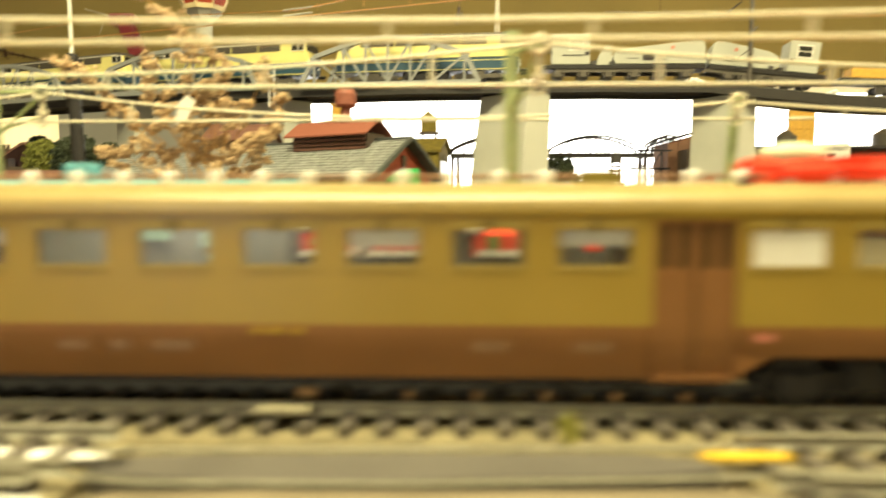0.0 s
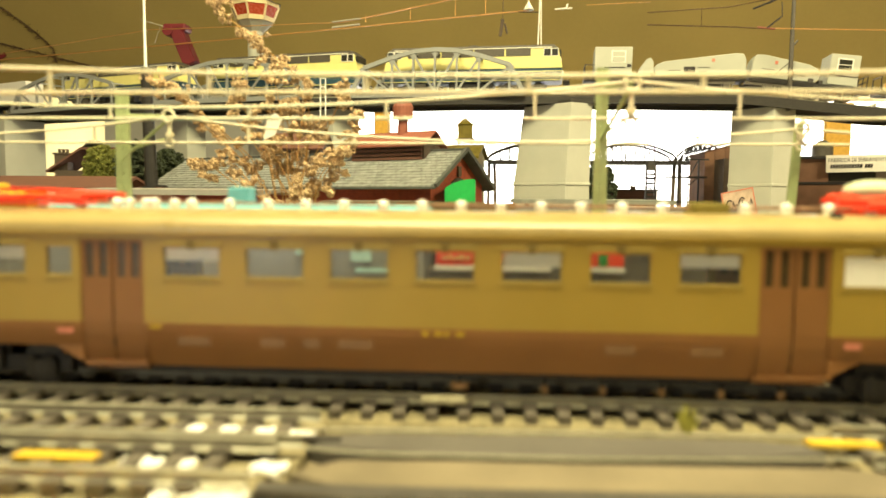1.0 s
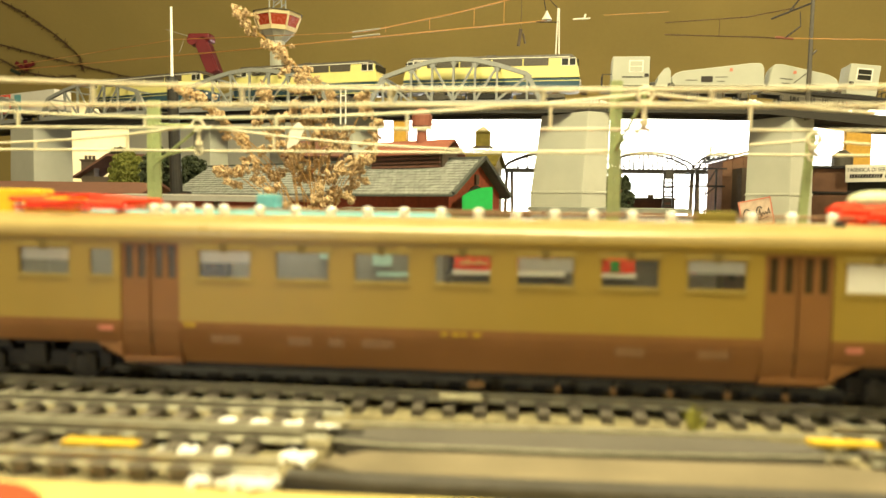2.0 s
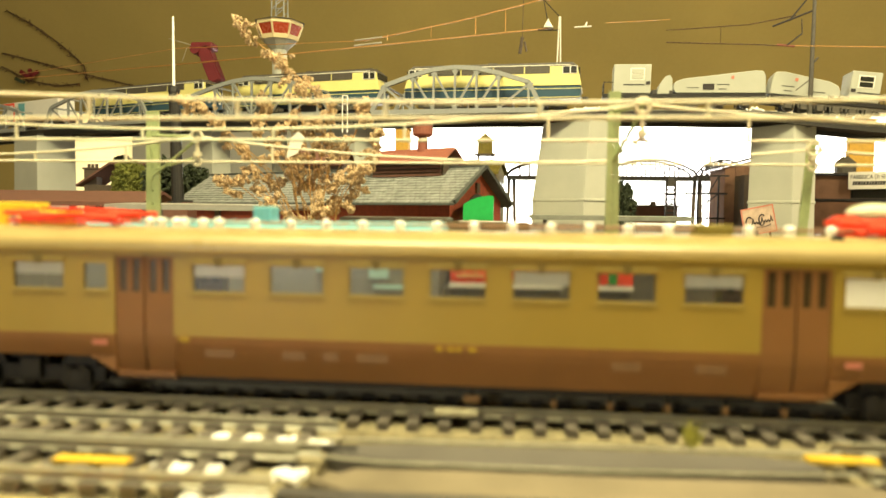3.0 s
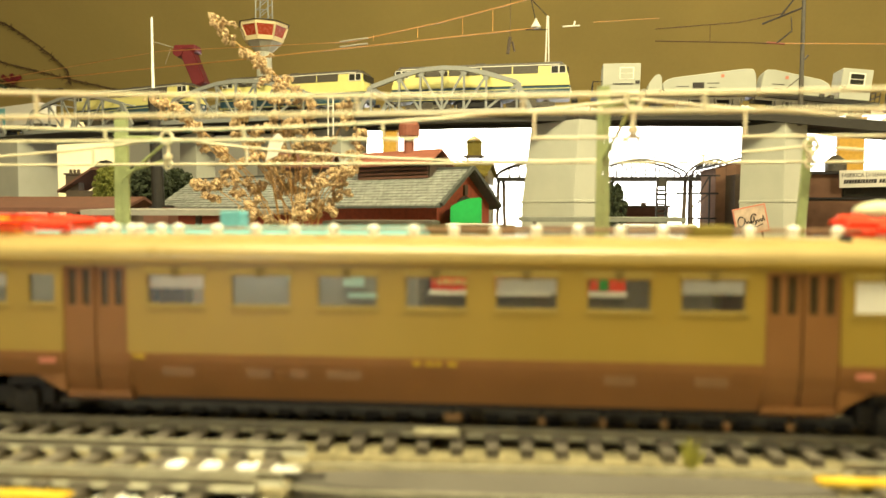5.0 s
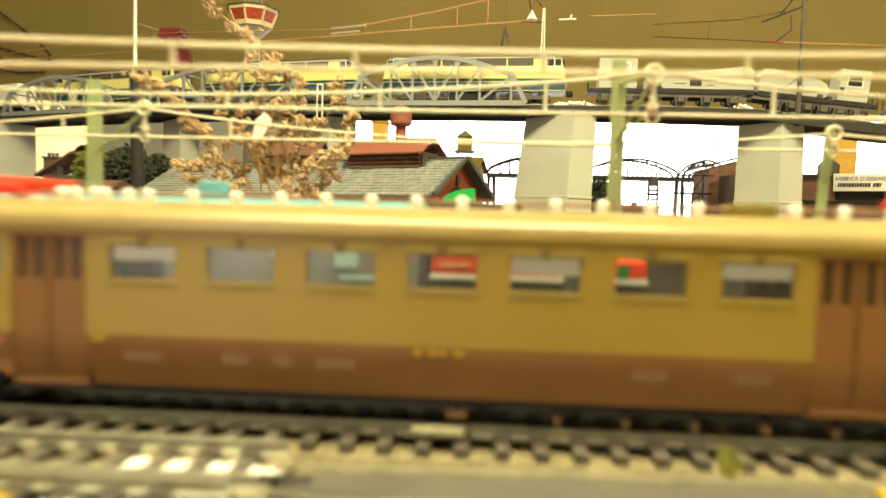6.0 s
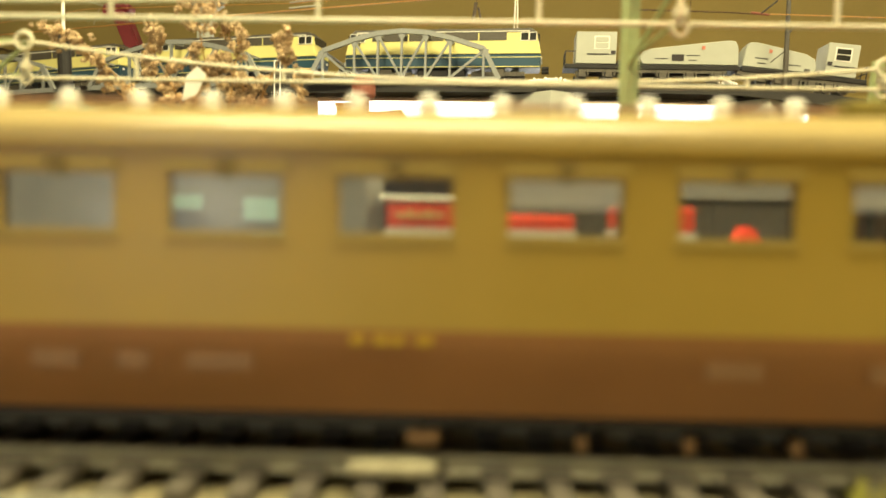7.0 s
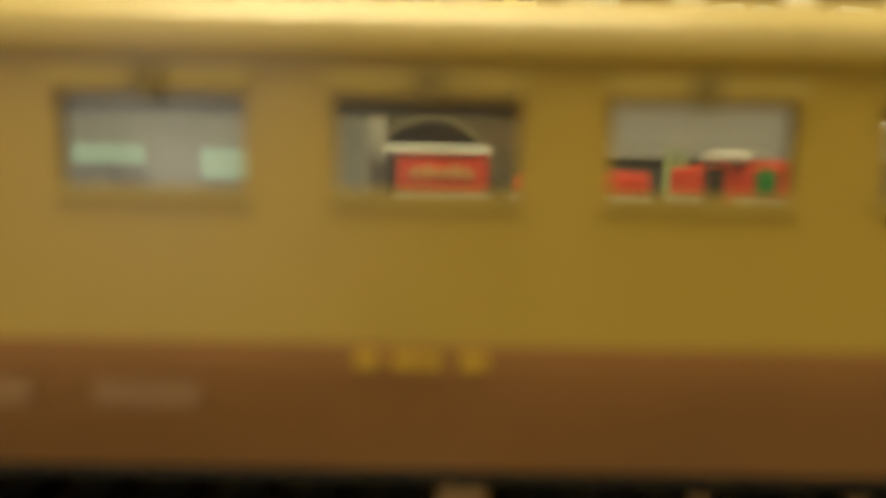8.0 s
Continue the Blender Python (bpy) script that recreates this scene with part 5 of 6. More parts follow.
def small_hut():
    """Gabled hut whose roof shows over the engine shed."""
    t = thing("small_hut", "small dark hut with a dark red gabled roof behind the shed", "hut")
    part("wall", B((-0.230, -0.168, 0.558, 0.612, 0, 0.111)), "shed", t, "dark plank wall")
    part("gable", prism([(0.558, 0.111), (0.585, 0.1255), (0.612, 0.111)], -0.230, -0.168), "shed", t)
    for sgn in (-1, 1):
        part("roof_slope", bars(((-0.1985, 0.585 + sgn * 0.0320, 0.1095), (-0.1985, 0.585, 0.1280), 0.069, 0.002)), "tile", t, "dark red roof")
    part("ridge", rods(((-0.234, 0.585, 0.1282), (-0.163, 0.585, 0.1282), 0.0013), n=8), "tile", t)
    return t


small_hut()


def white_frame():
    t = thing("signal_frame", "small pale frame of two posts on the viaduct", "signal", pose(-0.1945, 0.68, 0))
    for x in (-0.0032, 0.0032):
        part("post", bars(((x, 0, 0.160), (x, 0, 0.207), 0.0011, 0.0011)), "white", t)
    for z in (0.2065, 0.196):
        part("bar", bars(((-0.0037, 0, z), (0.0037, 0, z), 0.0011, 0.0011)), "white", t)


white_frame()


def factory():
    t = thing("factory", "dark brown factory with a sloping roof and wooden gantry", "factory")
    part("wall", B((0.335, 0.80, 0.80, 0.80 + 0.004, 0, 0.118), (0.335, 0.339, 0.804, 0.95, 0, 0.118), (0.796, 0.80, 0.804, 0.95, 0, 0.118)), "shed", t, "dark brown wall")
    part("lower_wall", B((0.40, 0.79, 0.796, 0.7995, 0, 0.082), (0.40, 0.472, 0.796, 0.7995, 0.0865, 0.117)), "brownwall", t, "reddish brown wall")
    part("roof", prism([(0.79, 0.118), (0.87, 0.123), (0.96, 0.118), (0.96, 0.121), (0.87, 0.1265), (0.79, 0.121)], 0.38, 0.81), "ink", t)
    part("cornice", B((0.40, 0.80, 0.7945, 0.7995, 0.084, 0.0865)), "ink", t)
    for k in range(4):
        part("window", B((0.475 + k * 0.078, 0.535 + k * 0.078, 0.797, 0.7995, 0.088, 0.112)), "darkglass", t)
    return t


factory()


def gable_shed():
    t = thing("lean_to_shed", "dark brown wooden shed with rising roof and gantry", "shed", pose(0.333, 0.84, 0))
    part("wall", prism([(-0.012, 0), (0.060, 0), (0.060, 0.150), (-0.012, 0.130)], 0, 0.07, "y"), "brownwall", t)
    part("roof", bars(((-0.018, 0.035, 0.1326), (0.064, 0.035, 0.1545), 0.08, 0.003)), "ink", t)
    for k in range(5):
        part("plank", B((-0.0118 + k * 0.0143, 0.0019 + k * 0.0143, -0.0015, 0.0, 0.002, 0.128 + 0.0038 * k)), "brownwall", t)
    for x in (-0.052, -0.024):
        part("gantry_post", bars(((x, -0.014, 0), (x, -0.014, 0.118), 0.0022, 0.0022)), "ink", t)
    for beam in (((-0.070, -0.014, 0.093), (-0.012, -0.014, 0.093), 0.0022, 0.0026), ((-0.052, -0.014, 0.070), (-0.024, -0.014, 0.093), 0.0015, 0.0015), ((-0.024, -0.014, 0.118), (-0.038, -0.014, 0.093), 0.0015, 0.0015), ((-0.038, -0.014, 0.118), (-0.052, -0.014, 0.093), 0.0015, 0.0015), ((-0.060, -0.014, 0.118), (-0.010, -0.014, 0.118), 0.0022, 0.0022), ((-0.038, -0.014, 0.093), (-0.038, -0.014, 0.052), 0.0016, 0.0016), ((-0.057, -0.014, 0.058), (-0.014, -0.014, 0.058), 0.0022, 0.0022)):
        part("gantry_beam", bars(beam), "ink", t)


gable_shed()


def sign_board():
    t = thing("factory_sign", "white factory sign with black lettering", "sign", pose(0.505, 0.7885, 0.1125, 0, -1.5, 0))
    part("board", B((-0.040, 0.040, -0.001, 0.0, -0.0125, 0.0105)), "paper", t)
    up = pose(0, -0.0011, 0.0035, 90)
    text_part("lettering", "FABBRICA DI SERRAMENTI", 0.0076, up, "ink", t, 0.84)
    x = -0.0350
    for k in range(16):
        w = 0.0021 + 0.0006 * (k % 3)
        if k != 12:
            part("lettering_bar", prism([(x, -0.0072), (x + w, -0.0072), (x + w + 0.0010, -0.0020), (x + 0.0010, -0.0020)], -0.0014, -0.0010, "y"), "ink", t, "dark slanted letter bar")
        x += w + 0.0008


sign_board()


def tank_roofs():
    for x, y, r in ((0.527, 0.93, 0.015), (0.66, 0.90, 0.02)):
        t = thing("storage_tank", "dark domed storage tank behind the factory", "tank", pose(x, y, 0), "storage tanks")
        part("drum", rods(((0, 0, 0), (0, 0, 0.146), r), n=20), "locoroof", t)
        part("dome", rods(((0, 0, 0.146), (0, 0, 0.155), r, r * 0.3), n=20), "locoroof", t)


tank_roofs()


def advert_board():
    """Tilted faded board with a red edge; the lettering is drawn as plain strokes."""
    t = thing("advert_board", "tilted faded pinkish advertising board with red frame and dark script", "sign", pose(0.2845, 0.60, 0.0560, 0, -12, 0) @ Matrix.Diagonal((0.88, 1, 0.94, 1)))
    part("board", B((-0.0185, 0.0185, -0.001, 0.001, -0.0150, 0.0150)), "adboard", t)
    part("frame", B((-0.0195, 0.0195, -0.0014, 0.0012, 0.0145, 0.0158), (-0.0195, 0.0195, -0.0014, 0.0012, -0.0158, -0.0145), (-0.0195, -0.0182, -0.0014, 0.0012, -0.0145, 0.0145), (0.0182, 0.0195, -0.0014, 0.0012, -0.0145, 0.0145)), "redpale", t)
    for x0, w, h, lean in ((-0.0120, 0.0042, 0.0105, 0.5), (0.0035, 0.0042, 0.0115, 0.5)):
        pts = [(x0 + w * (math.cos(a) * 0.9 + lean * 0.4 * math.sin(a)), -0.0014, h * 0.55 * math.sin(a)) for a in [0.7 + 5.0 * i / 10 for i in range(11)]]
        part("script_stroke", tube(pts, 0.0007), "ink", t)
    for k in range(7):
        x0 = -0.0082 + k * 0.0036
        h = 0.0035 if k % 3 else 0.0075
        part("script_stroke", tube([(x0 - 0.0012, -0.0014, -0.004), (x0, -0.0014, -0.002), (x0 + 0.0012, -0.0014, -0.004 + h), (x0 + 0.0022, -0.0014, -0.0035)], 0.0006), "ink", t)
    part("script_stroke", tube([(-0.012, -0.0014, -0.0095), (-0.004, -0.0014, -0.0075), (0.006, -0.0014, -0.0085), (0.013, -0.0014, -0.0065)], 0.0005), "ink", t)
    part("stay", bars(((-0.012, 0.003, -0.014), (-0.012, 0.004, -0.0588), 0.002, 0.002), ((0.012, 0.003, -0.014), (0.012, 0.004, -0.0588), 0.002, 0.002)), "shed", t)


advert_board()


def control_tower():
    t = thing("control_tower", "cream control tower cabin with red windows and lattice mast", "tower", pose(-0.3310, 0.83, -0.0020))
    n = 8
    part("column", rods(((0, 0, 0), (0, 0, 0.3065), 0.0115, 0.0108), n=16), "pier", t, "grey tower column")
    part("collar", rods(((0, 0, 0.3025), (0, 0, 0.3165), 0.0125, 0.026), n=n), "pier", t)
    bm = rods(((0, 0, 0.3155), (0, 0, 0.3215), 0.0275, 0.0290), ((0, 0, 0.3360), (0, 0, 0.3410), 0.0355, 0.0360), n=n)
    part("cabin", bm, "cream_soft", t, "cream window bands")
    wins = rods(((0, 0, 0.3217), (0, 0, 0.3358), 0.0282, 0.0345), n=n)
    part("window_band", wins, "redglass", t, "reddish slanted windows")
    for k in range(n):
        a = 2 * math.pi * k / n
        part("mullion", bars(((0.0288 * math.cos(a), 0.0288 * math.sin(a), 0.3210), (0.0350 * math.cos(a), 0.0350 * math.sin(a), 0.3365), 0.0024, 0.0024)), "cream_soft", t)
    part("roof", rods(((0, 0, 0.3411), (0, 0, 0.3440), 0.0385, 0.030), n=n), "locoroof", t)
    mast_ = part("antenna_mast", bars(*[((sx * 0.0095, sy * 0.0095, 0.3435), (sx * 0.0085, sy * 0.0085, 0.4205), 0.0016, 0.0016) for sx in (-1, 1) for sy in (-1, 1)]), "steel", t, "grey lattice mast")
    for k in range(5):
        z = 0.3465 + 0.015 * k
        part("brace", bars(((-0.009, -0.009, z), (0.009, -0.009, z + 0.014), 0.001, 0.001), ((-0.009, -0.009, z), (0.009, -0.009, z), 0.001, 0.001), ((-0.009, 0.009, z), (0.009, 0.009, z + 0.014), 0.001, 0.001)), "steel", mast_)


M["cream_soft"] = material("cream_tower_paint", (0.66, 0.55, 0.32), 0.5, vary=0.06)
control_tower()


def crane():
    t = thing("crane_jib", "maroon crane jib leaning over the viaduct", "crane", pose(-0.448, 0.88, 0))
    part("mast_post", bars(((0.004, 0, 0), (0.004, 0, 0.276), 0.004, 0.004)), "locoroof", t, "slim dark post")
    bm = bars(((0.001, -0.003, 0.262), (-0.022, -0.003, 0.318), 0.022, 0.020))
    bmesh.ops.bevel(bm, geom=bm.edges[:], offset=0.002, segments=2, affect="EDGES")
    part("jib", bm, "maroon", t)
    part("jib_head", B((-0.040, -0.004, -0.014, 0.010, 0.312, 0.324), bevel=0.003), "maroon", t)
    part("counter_block", rods(((-0.032, -0.016, 0.313), (-0.032, 0.012, 0.313), 0.008), n=14), "maroon", t)
    part("hook_line", rods(((-0.040, -0.01, 0.320), (-0.075, -0.012, 0.330), 0.0006), ((-0.046, -0.01, 0.318), (-0.055, -0.01, 0.295), 0.0004)), "canopy", t)


crane()


def light_pole():
    t = thing("tall_pole", "tall pole with black lower tube and white top", "pole", pose(-0.303, 0.462, 0))
    part("base_tube", rods(((0.000, 0, 0), (-0.0055, 0, 0.173), 0.0062, 0.0050), n=14), "black", t, "black lower tube")
    part("collar", rods(((-0.0055, 0, 0.172), (-0.0056, 0, 0.177), 0.0058, 0.0046), n=14), "black", t)
    part("top_tube", rods(((-0.0056, 0, 0.176), (-0.0060, 0, 0.243), 0.0014, 0.0010), n=10), "white", t, "thin white upper tube")
    part("foot", B((-0.012, 0.012, -0.010, 0.010, 0.0, 0.066)), "tile", t)
    part("foot_plate", rods(((0, 0, 0.064), (-0.0002, 0, 0.0675), 0.012), n=14), "black", t)


light_pole()


def line_wires():
    """Copper catenary over the viaduct with its poles."""
    t = thing("viaduct_catenary", "thin copper catenary wires over the viaduct", "overhead line")
    con = [(-0.86, 0.98, 0.292), (-0.36, 0.80, 0.283), (0.062, 0.752, 0.3065)]
    mes = [(-0.86, 0.98, 0.300), (-0.50, 0.85, 0.310), (-0.19, 0.775, 0.299), (-0.06, 0.758, 0.319), (0.02, 0.752, 0.336), (0.055, 0.752, 0.345), (0.064, 0.752, 0.343)]
    part("contact_wire", tube(con, 0.0009), "copper", t)
    part("messenger_wire", tube(mes[2:], 0.0009), "copper", t)
    part("far_messenger", tube(mes[:3], 0.0006), "copper", t)
    for x, za, zb in ((-0.155, 0.2945, 0.3035), (-0.095, 0.298, 0.314), (-0.035, 0.301, 0.325), (0.005, 0.3035, 0.333)):
        part("dropper", rods(((x, 0.757, za), (x, 0.757, zb), 0.0005), n=5), "copper", t)
    part("joint_sleeve", rods(((-0.205, 0.776, 0.2925), (-0.165, 0.768, 0.2945), 0.0013), ((-0.205, 0.777, 0.3000), (-0.165, 0.770, 0.3025), 0.0011)), "canopy", t)
    part("right_contact_wire", tube([(0.135, 0.745, 0.3105), (0.215, 0.735, 0.311)], 0.0005), "copper", t)
    d = thing("viaduct_catenary", "thin dark catenary wires beside the lattice pole", "overhead line")
    part("contact_wire", tube([(0.203, 0.70, 0.2735), (0.30, 0.665, 0.261), (0.337, 0.655, 0.256)], 0.0008), "twig", d)
    part("messenger_wire", tube([(0.203, 0.70, 0.288), (0.29, 0.668, 0.285), (0.337, 0.655, 0.291)], 0.0007), "twig", d)
    part("dropper", rods(((0.262, 0.68, 0.2865), (0.262, 0.68, 0.2660), 0.0004), n=5), "twig", d)
    part("right_wire", tube([(0.337, 0.652, 0.256), (0.46, 0.64, 0.250), (0.62, 0.62, 0.245)], 0.0006), "copper", d)
    part("bracket", rods(((0.312, 0.655, 0.279), (0.356, 0.652, 0.296), 0.0011), ((0.330, 0.655, 0.285), (0.355, 0.652, 0.318), 0.0009), ((0.328, 0.655, 0.257), (0.344, 0.653, 0.270), 0.0009), ((0.344, 0.653, 0.270), (0.343, 0.653, 0.286), 0.0006)), "ink", d)
    part("strain_piece", rods(((0.318, 0.656, 0.2585), (0.337, 0.655, 0.256), 0.0013)), "redroof", d)
    p = thing("lattice_pole", "dark grey slim pole on the viaduct edge", "pole", pose(0.355, 0.652, 0.1635))
    part("shaft", rods(((0, 0, 0), (0.001, 0, 0.160), 0.0029, 0.0021), n=8), "locoroof", p)
    part("clamp", rods(((0.003, 0, 0.074), (0.007, 0, 0.079), 0.0012), ((0.0, 0, 0.055), (-0.016, 0, 0.042), 0.0006)), "locoroof", p)
    q = thing("insulator_pole", "white two-legged catenary pole with insulator behind the locomotive", "pole", pose(0.074, 0.752, 0.18))
    part("leg", rods(((-0.002, 0, 0.0), (0.0020, 0, 0.142), 0.0011, 0.0009), ((0.006, 0, 0.0), (0.0035, 0, 0.142), 0.0011, 0.0009)), "paper", q)
    part("stay", rods(((0.002, 0, 0.142), (-0.019, 0, 0.164), 0.0006), ((-0.019, 0, 0.164), (-0.011, 0, 0.127), 0.0006), ((0.003, 0, 0.124), (-0.026, 0, 0.1245), 0.0008)), "ink", q)
    part("insulator", rods(((-0.0125, 0, 0.1270), (-0.0125, 0, 0.1365), 0.0070, 0.0016), ((-0.0125, 0, 0.1365), (-0.0125, 0, 0.1390), 0.0016, 0.0010), n=14), "paper", q, "white bell insulator")
    part("strain_piece", rods(((0.022, 0, 0.1275), (0.044, 0, 0.1285), 0.0011), ((0.036, 0, 0.128), (0.038, 0, 0.134), 0.0012)), "paper", q)
    part("hanging_block", rods(((-0.046, 0.01, 0.118), (-0.049, 0.01, 0.096), 0.0022), ((-0.043, 0.01, 0.112), (-0.040, 0.01, 0.099), 0.0014), ((-0.046, 0.01, 0.118), (-0.045, 0.01, 0.20), 0.0004)), "shed", q)


line_wires()


# ---- dried flowers, garlands ----
def dried_bush():
    """Dry stems that rise from one foot, each ending in a thick crumbly plume."""
    t = thing("dried_flower_bunch", "bunch of dried straw-coloured flower stems used as a tree", "dried plant", pose(-0.1187, 0.270, 0.0076) @ Matrix.Diagonal((0.869, 0.869, 0.869, 1)))
    part("pot", rods(((0.006, 0, -0.0087), (0.006, 0, 0.012), 0.014, 0.012), n=12), "shed", t)
    rng = random.Random(11)
    heads = []

    def head(p, d, length, count, wide=0.0030):
        """A plume: knobs along its axis, thick at the foot and pointed at the tip, each a knot of grains."""
        d = Vector(d).normalized()
        for k in range(max(4, count // 9)):
            u = rng.random()
            knob = Vector(p) + d * length * u + Vector((rng.gauss(0, 1), rng.gauss(0, 1), rng.gauss(0, 1))) * wide * (1.1 - 0.6 * u)
            size = rng.uniform(0.7, 1.2)
            for i in range(13):
                s = Vector((rng.gauss(0, 1), rng.gauss(0, 1), rng.gauss(0, 1))).normalized() * 0.0017 * size
                heads.append((knob + s, rng.uniform(0.0007, 0.0016) * size, (rng.uniform(0, 6), rng.uniform(0, 6), rng.uniform(0, 6)), (0.7, 0.5)))

    # middles of the plumes: x, z and the angle at which they point
    plumes = [(-0.097, 0.141, 163), (-0.082, 0.135, 140), (-0.065, 0.116, 107), (-0.057, 0.104, 130), (-0.044, 0.125, 79), (-0.030, 0.135, 79), (-0.023, 0.111, 69), (-0.013, 0.128, 63),
              (0.002, 0.126, 27), (0.019, 0.131, 73), (-0.007, 0.101, 54), (-0.061, 0.080, 174), (-0.046, 0.082, 203), (-0.032, 0.079, -34), (-0.015, 0.092, 63), (0.006, 0.089, 32),
              (0.016, 0.075, 36), (0.031, 0.067, 37), (0.035, 0.085, 45), (0.047, 0.091, 45), (0.026, 0.105, 45), (0.051, 0.113, 73), (0.046, 0.135, 79), (0.010, 0.064, 73),
              (-0.007, 0.078, 45), (-0.027, 0.066, 130), (0.010, 0.111, 54), (-0.001, 0.145, -51)]
    for x, z, angle in plumes:
        y = rng.uniform(-0.016, 0.016)
        d = Vector((math.cos(math.radians(angle)), rng.uniform(-0.3, 0.3), math.sin(math.radians(angle))))
        ln = rng.uniform(0.013, 0.022)
        c = Vector((x, y, z))
        foot = Vector((0.006 + rng.uniform(-0.010, 0.010), rng.uniform(-0.006, 0.006), 0.008))
        mid = foot.lerp(c, 0.55) + Vector((-0.18 * (x - 0.006), 0, 0.008))
        part("stem", tube([tuple(foot), tuple(foot.lerp(mid, 0.5)), tuple(mid), tuple(c - d * ln * 0.4), tuple(c + d * ln * 0.3)], 0.0004, 5), "stalk", t)
        head(c - d * ln * 0.5, d, ln, 190)
        for i in range(rng.randint(1, 2)):
            f = c.lerp(mid, rng.uniform(0.1, 0.5))
            e = Vector((d.x + rng.gauss(0, 0.9), rng.gauss(0, 0.6), rng.uniform(-0.5, 0.9))).normalized()
            l2 = rng.uniform(0.006, 0.012)
            part("twig", rods((f, f + e * l2, 0.0003, 0.0002), n=4), "stalk", t)
            head(f + e * l2 * 0.3, e, l2, rng.randint(70, 110), 0.0024)
    # the long spray that rises highest, in three plumes
    part("stem", tube([(0.010, -0.004, 0.05), (0.020, -0.006, 0.110), (0.014, -0.002, 0.141), (-0.014, 0.0, 0.164), (-0.040, 0.0, 0.185), (-0.055, 0.0, 0.202)], 0.0005, 5), "stalk", t)
    for p, q, c in (((-0.042, 0.0, 0.186), (-0.057, 0.0, 0.204), 330), ((-0.016, 0.0, 0.165), (-0.034, 0.0, 0.177), 330), ((0.013, -0.002, 0.140), (-0.006, 0.0, 0.156), 260), ((-0.015, 0.0, 0.155), (-0.017, 0.0, 0.166), 130)):
        head(p, Vector(q) - Vector(p), (Vector(q) - Vector(p)).length, c, 0.0032)
    tag = prism([(-0.007, 0.0955), (0.001, 0.099), (0.0065, 0.110), (0.0015, 0.1145), (-0.0045, 0.109)], -0.0300, -0.0295, "y")
    part("paper_tag", tag, "paper", t, "white paper tag caught in the stems")
    clumps("flower_head", heads, "straw", t, "crumbly straw-coloured flower heads")
    return t


dried_bush()


def garlands():
    for k, pts in enumerate(([(-1.27, 0.565), (-1.20, 0.53), (-1.13, 0.485), (-1.09, 0.455), (-1.05, 0.42), (-1.04, 0.385)], [(-1.27, 0.455), (-1.15, 0.425), (-1.03, 0.395), (-0.92, 0.37), (-0.84, 0.35)], [(-1.27, 0.42), (-1.2, 0.385), (-1.12, 0.37), (-1.06, 0.375)])):
        t = thing("wall_garland", "dark dried vine garland hanging on the wall", "garland", group="wall garlands")
        p3 = [((x - 0.01) * (slope_y(z) + 0.16) / 1.61 + 0.01, slope_y(z) - 0.003, 0.058 + (z - 0.058) * (slope_y(z) + 0.16) / 1.61) for x, z in pts]
        p3 = [(x, slope_y(z) - 0.003, z) for x, y, z in p3]
        bm = tube(p3, 0.0017, 5)
        rng = random.Random(k)
        for a, b in zip(p3, p3[1:]):
            for i in range(26):
                q = Vector(a).lerp(Vector(b), rng.random())
                rod(bm, q, q + Vector((rng.uniform(-0.009, 0.009), -rng.uniform(0.0, 0.010), rng.uniform(-0.010, 0.007))), 0.0011, 0.0004, n=5)
        part("vine", bm, "twig", t)
        if k == 1:
            for tilt, dx in ((35, -0.014), (-30, 0.012), (80, 0.002)):
                loop = B((-0.013, 0.013, -0.002, 0.002, -0.005, 0.005), bevel=0.0015)
                loop.transform(pose(-1.150 + dx, slope_y(0.387) - 0.012, 0.388, 0, tilt, 0))
                part("ribbon", loop, "maroon", t, "dark red ribbon bow")
            leaf = B((-0.014, 0.014, -0.001, 0.001, -0.004, 0.004), bevel=0.0008)
            leaf.transform(pose(-1.182, slope_y(0.376) - 0.010, 0.374, 0, 25, 0))
            part("leaf", leaf, "darkfoliage", t, "dark green leaf")


garlands()


# ---- platforms and roofs right behind the railcar ----
def canopy(label, x0, x1, y0, y1, z, mat, slope=0.0, posts=3):
    t = thing("platform_canopy", label, "canopy", pose((x0 + x1) / 2, (y0 + y1) / 2, 0), "platform canopies")
    L, D = (x1 - x0) / 2, (y1 - y0) / 2
    part("roof", prism([(-D, z - slope), (0, z), (D, z - slope), (D, z - slope - 0.003), (0, z - 0.003), (-D, z - slope - 0.003)], -L, L), mat, t)
    part("fascia", B((-L, L, -D - 0.001, -D, z - slope - 0.0042, z - slope)), mat, t)
    for i in range(posts):
        x = -L * 0.8 + 1.6 * L * i / max(1, posts - 1)
        part("post", bars(((x, 0, 0), (x, 0, z - 0.003), 0.004, 0.004)), "shed", t)
    return t


canopy("brown roofed platform canopy beside the old house", -0.62, -0.345, 0.47, 0.55, 0.078, "tile", 0.012, 4)
canopy("pale grey flat platform canopy beside the shed", -0.316, -0.160, 0.36, 0.44, 0.0645, "wagongrey", 0.002, 3)
canopy("dark low canopy along the shed wall", -0.105, -0.03, 0.30, 0.36, 0.0555, "locoroof", 0.001, 3)
canopy("pale blue-grey flat canopy at the pier foot", 0.035, 0.19, 0.50, 0.57, 0.0590, "slate", 0.001, 3)


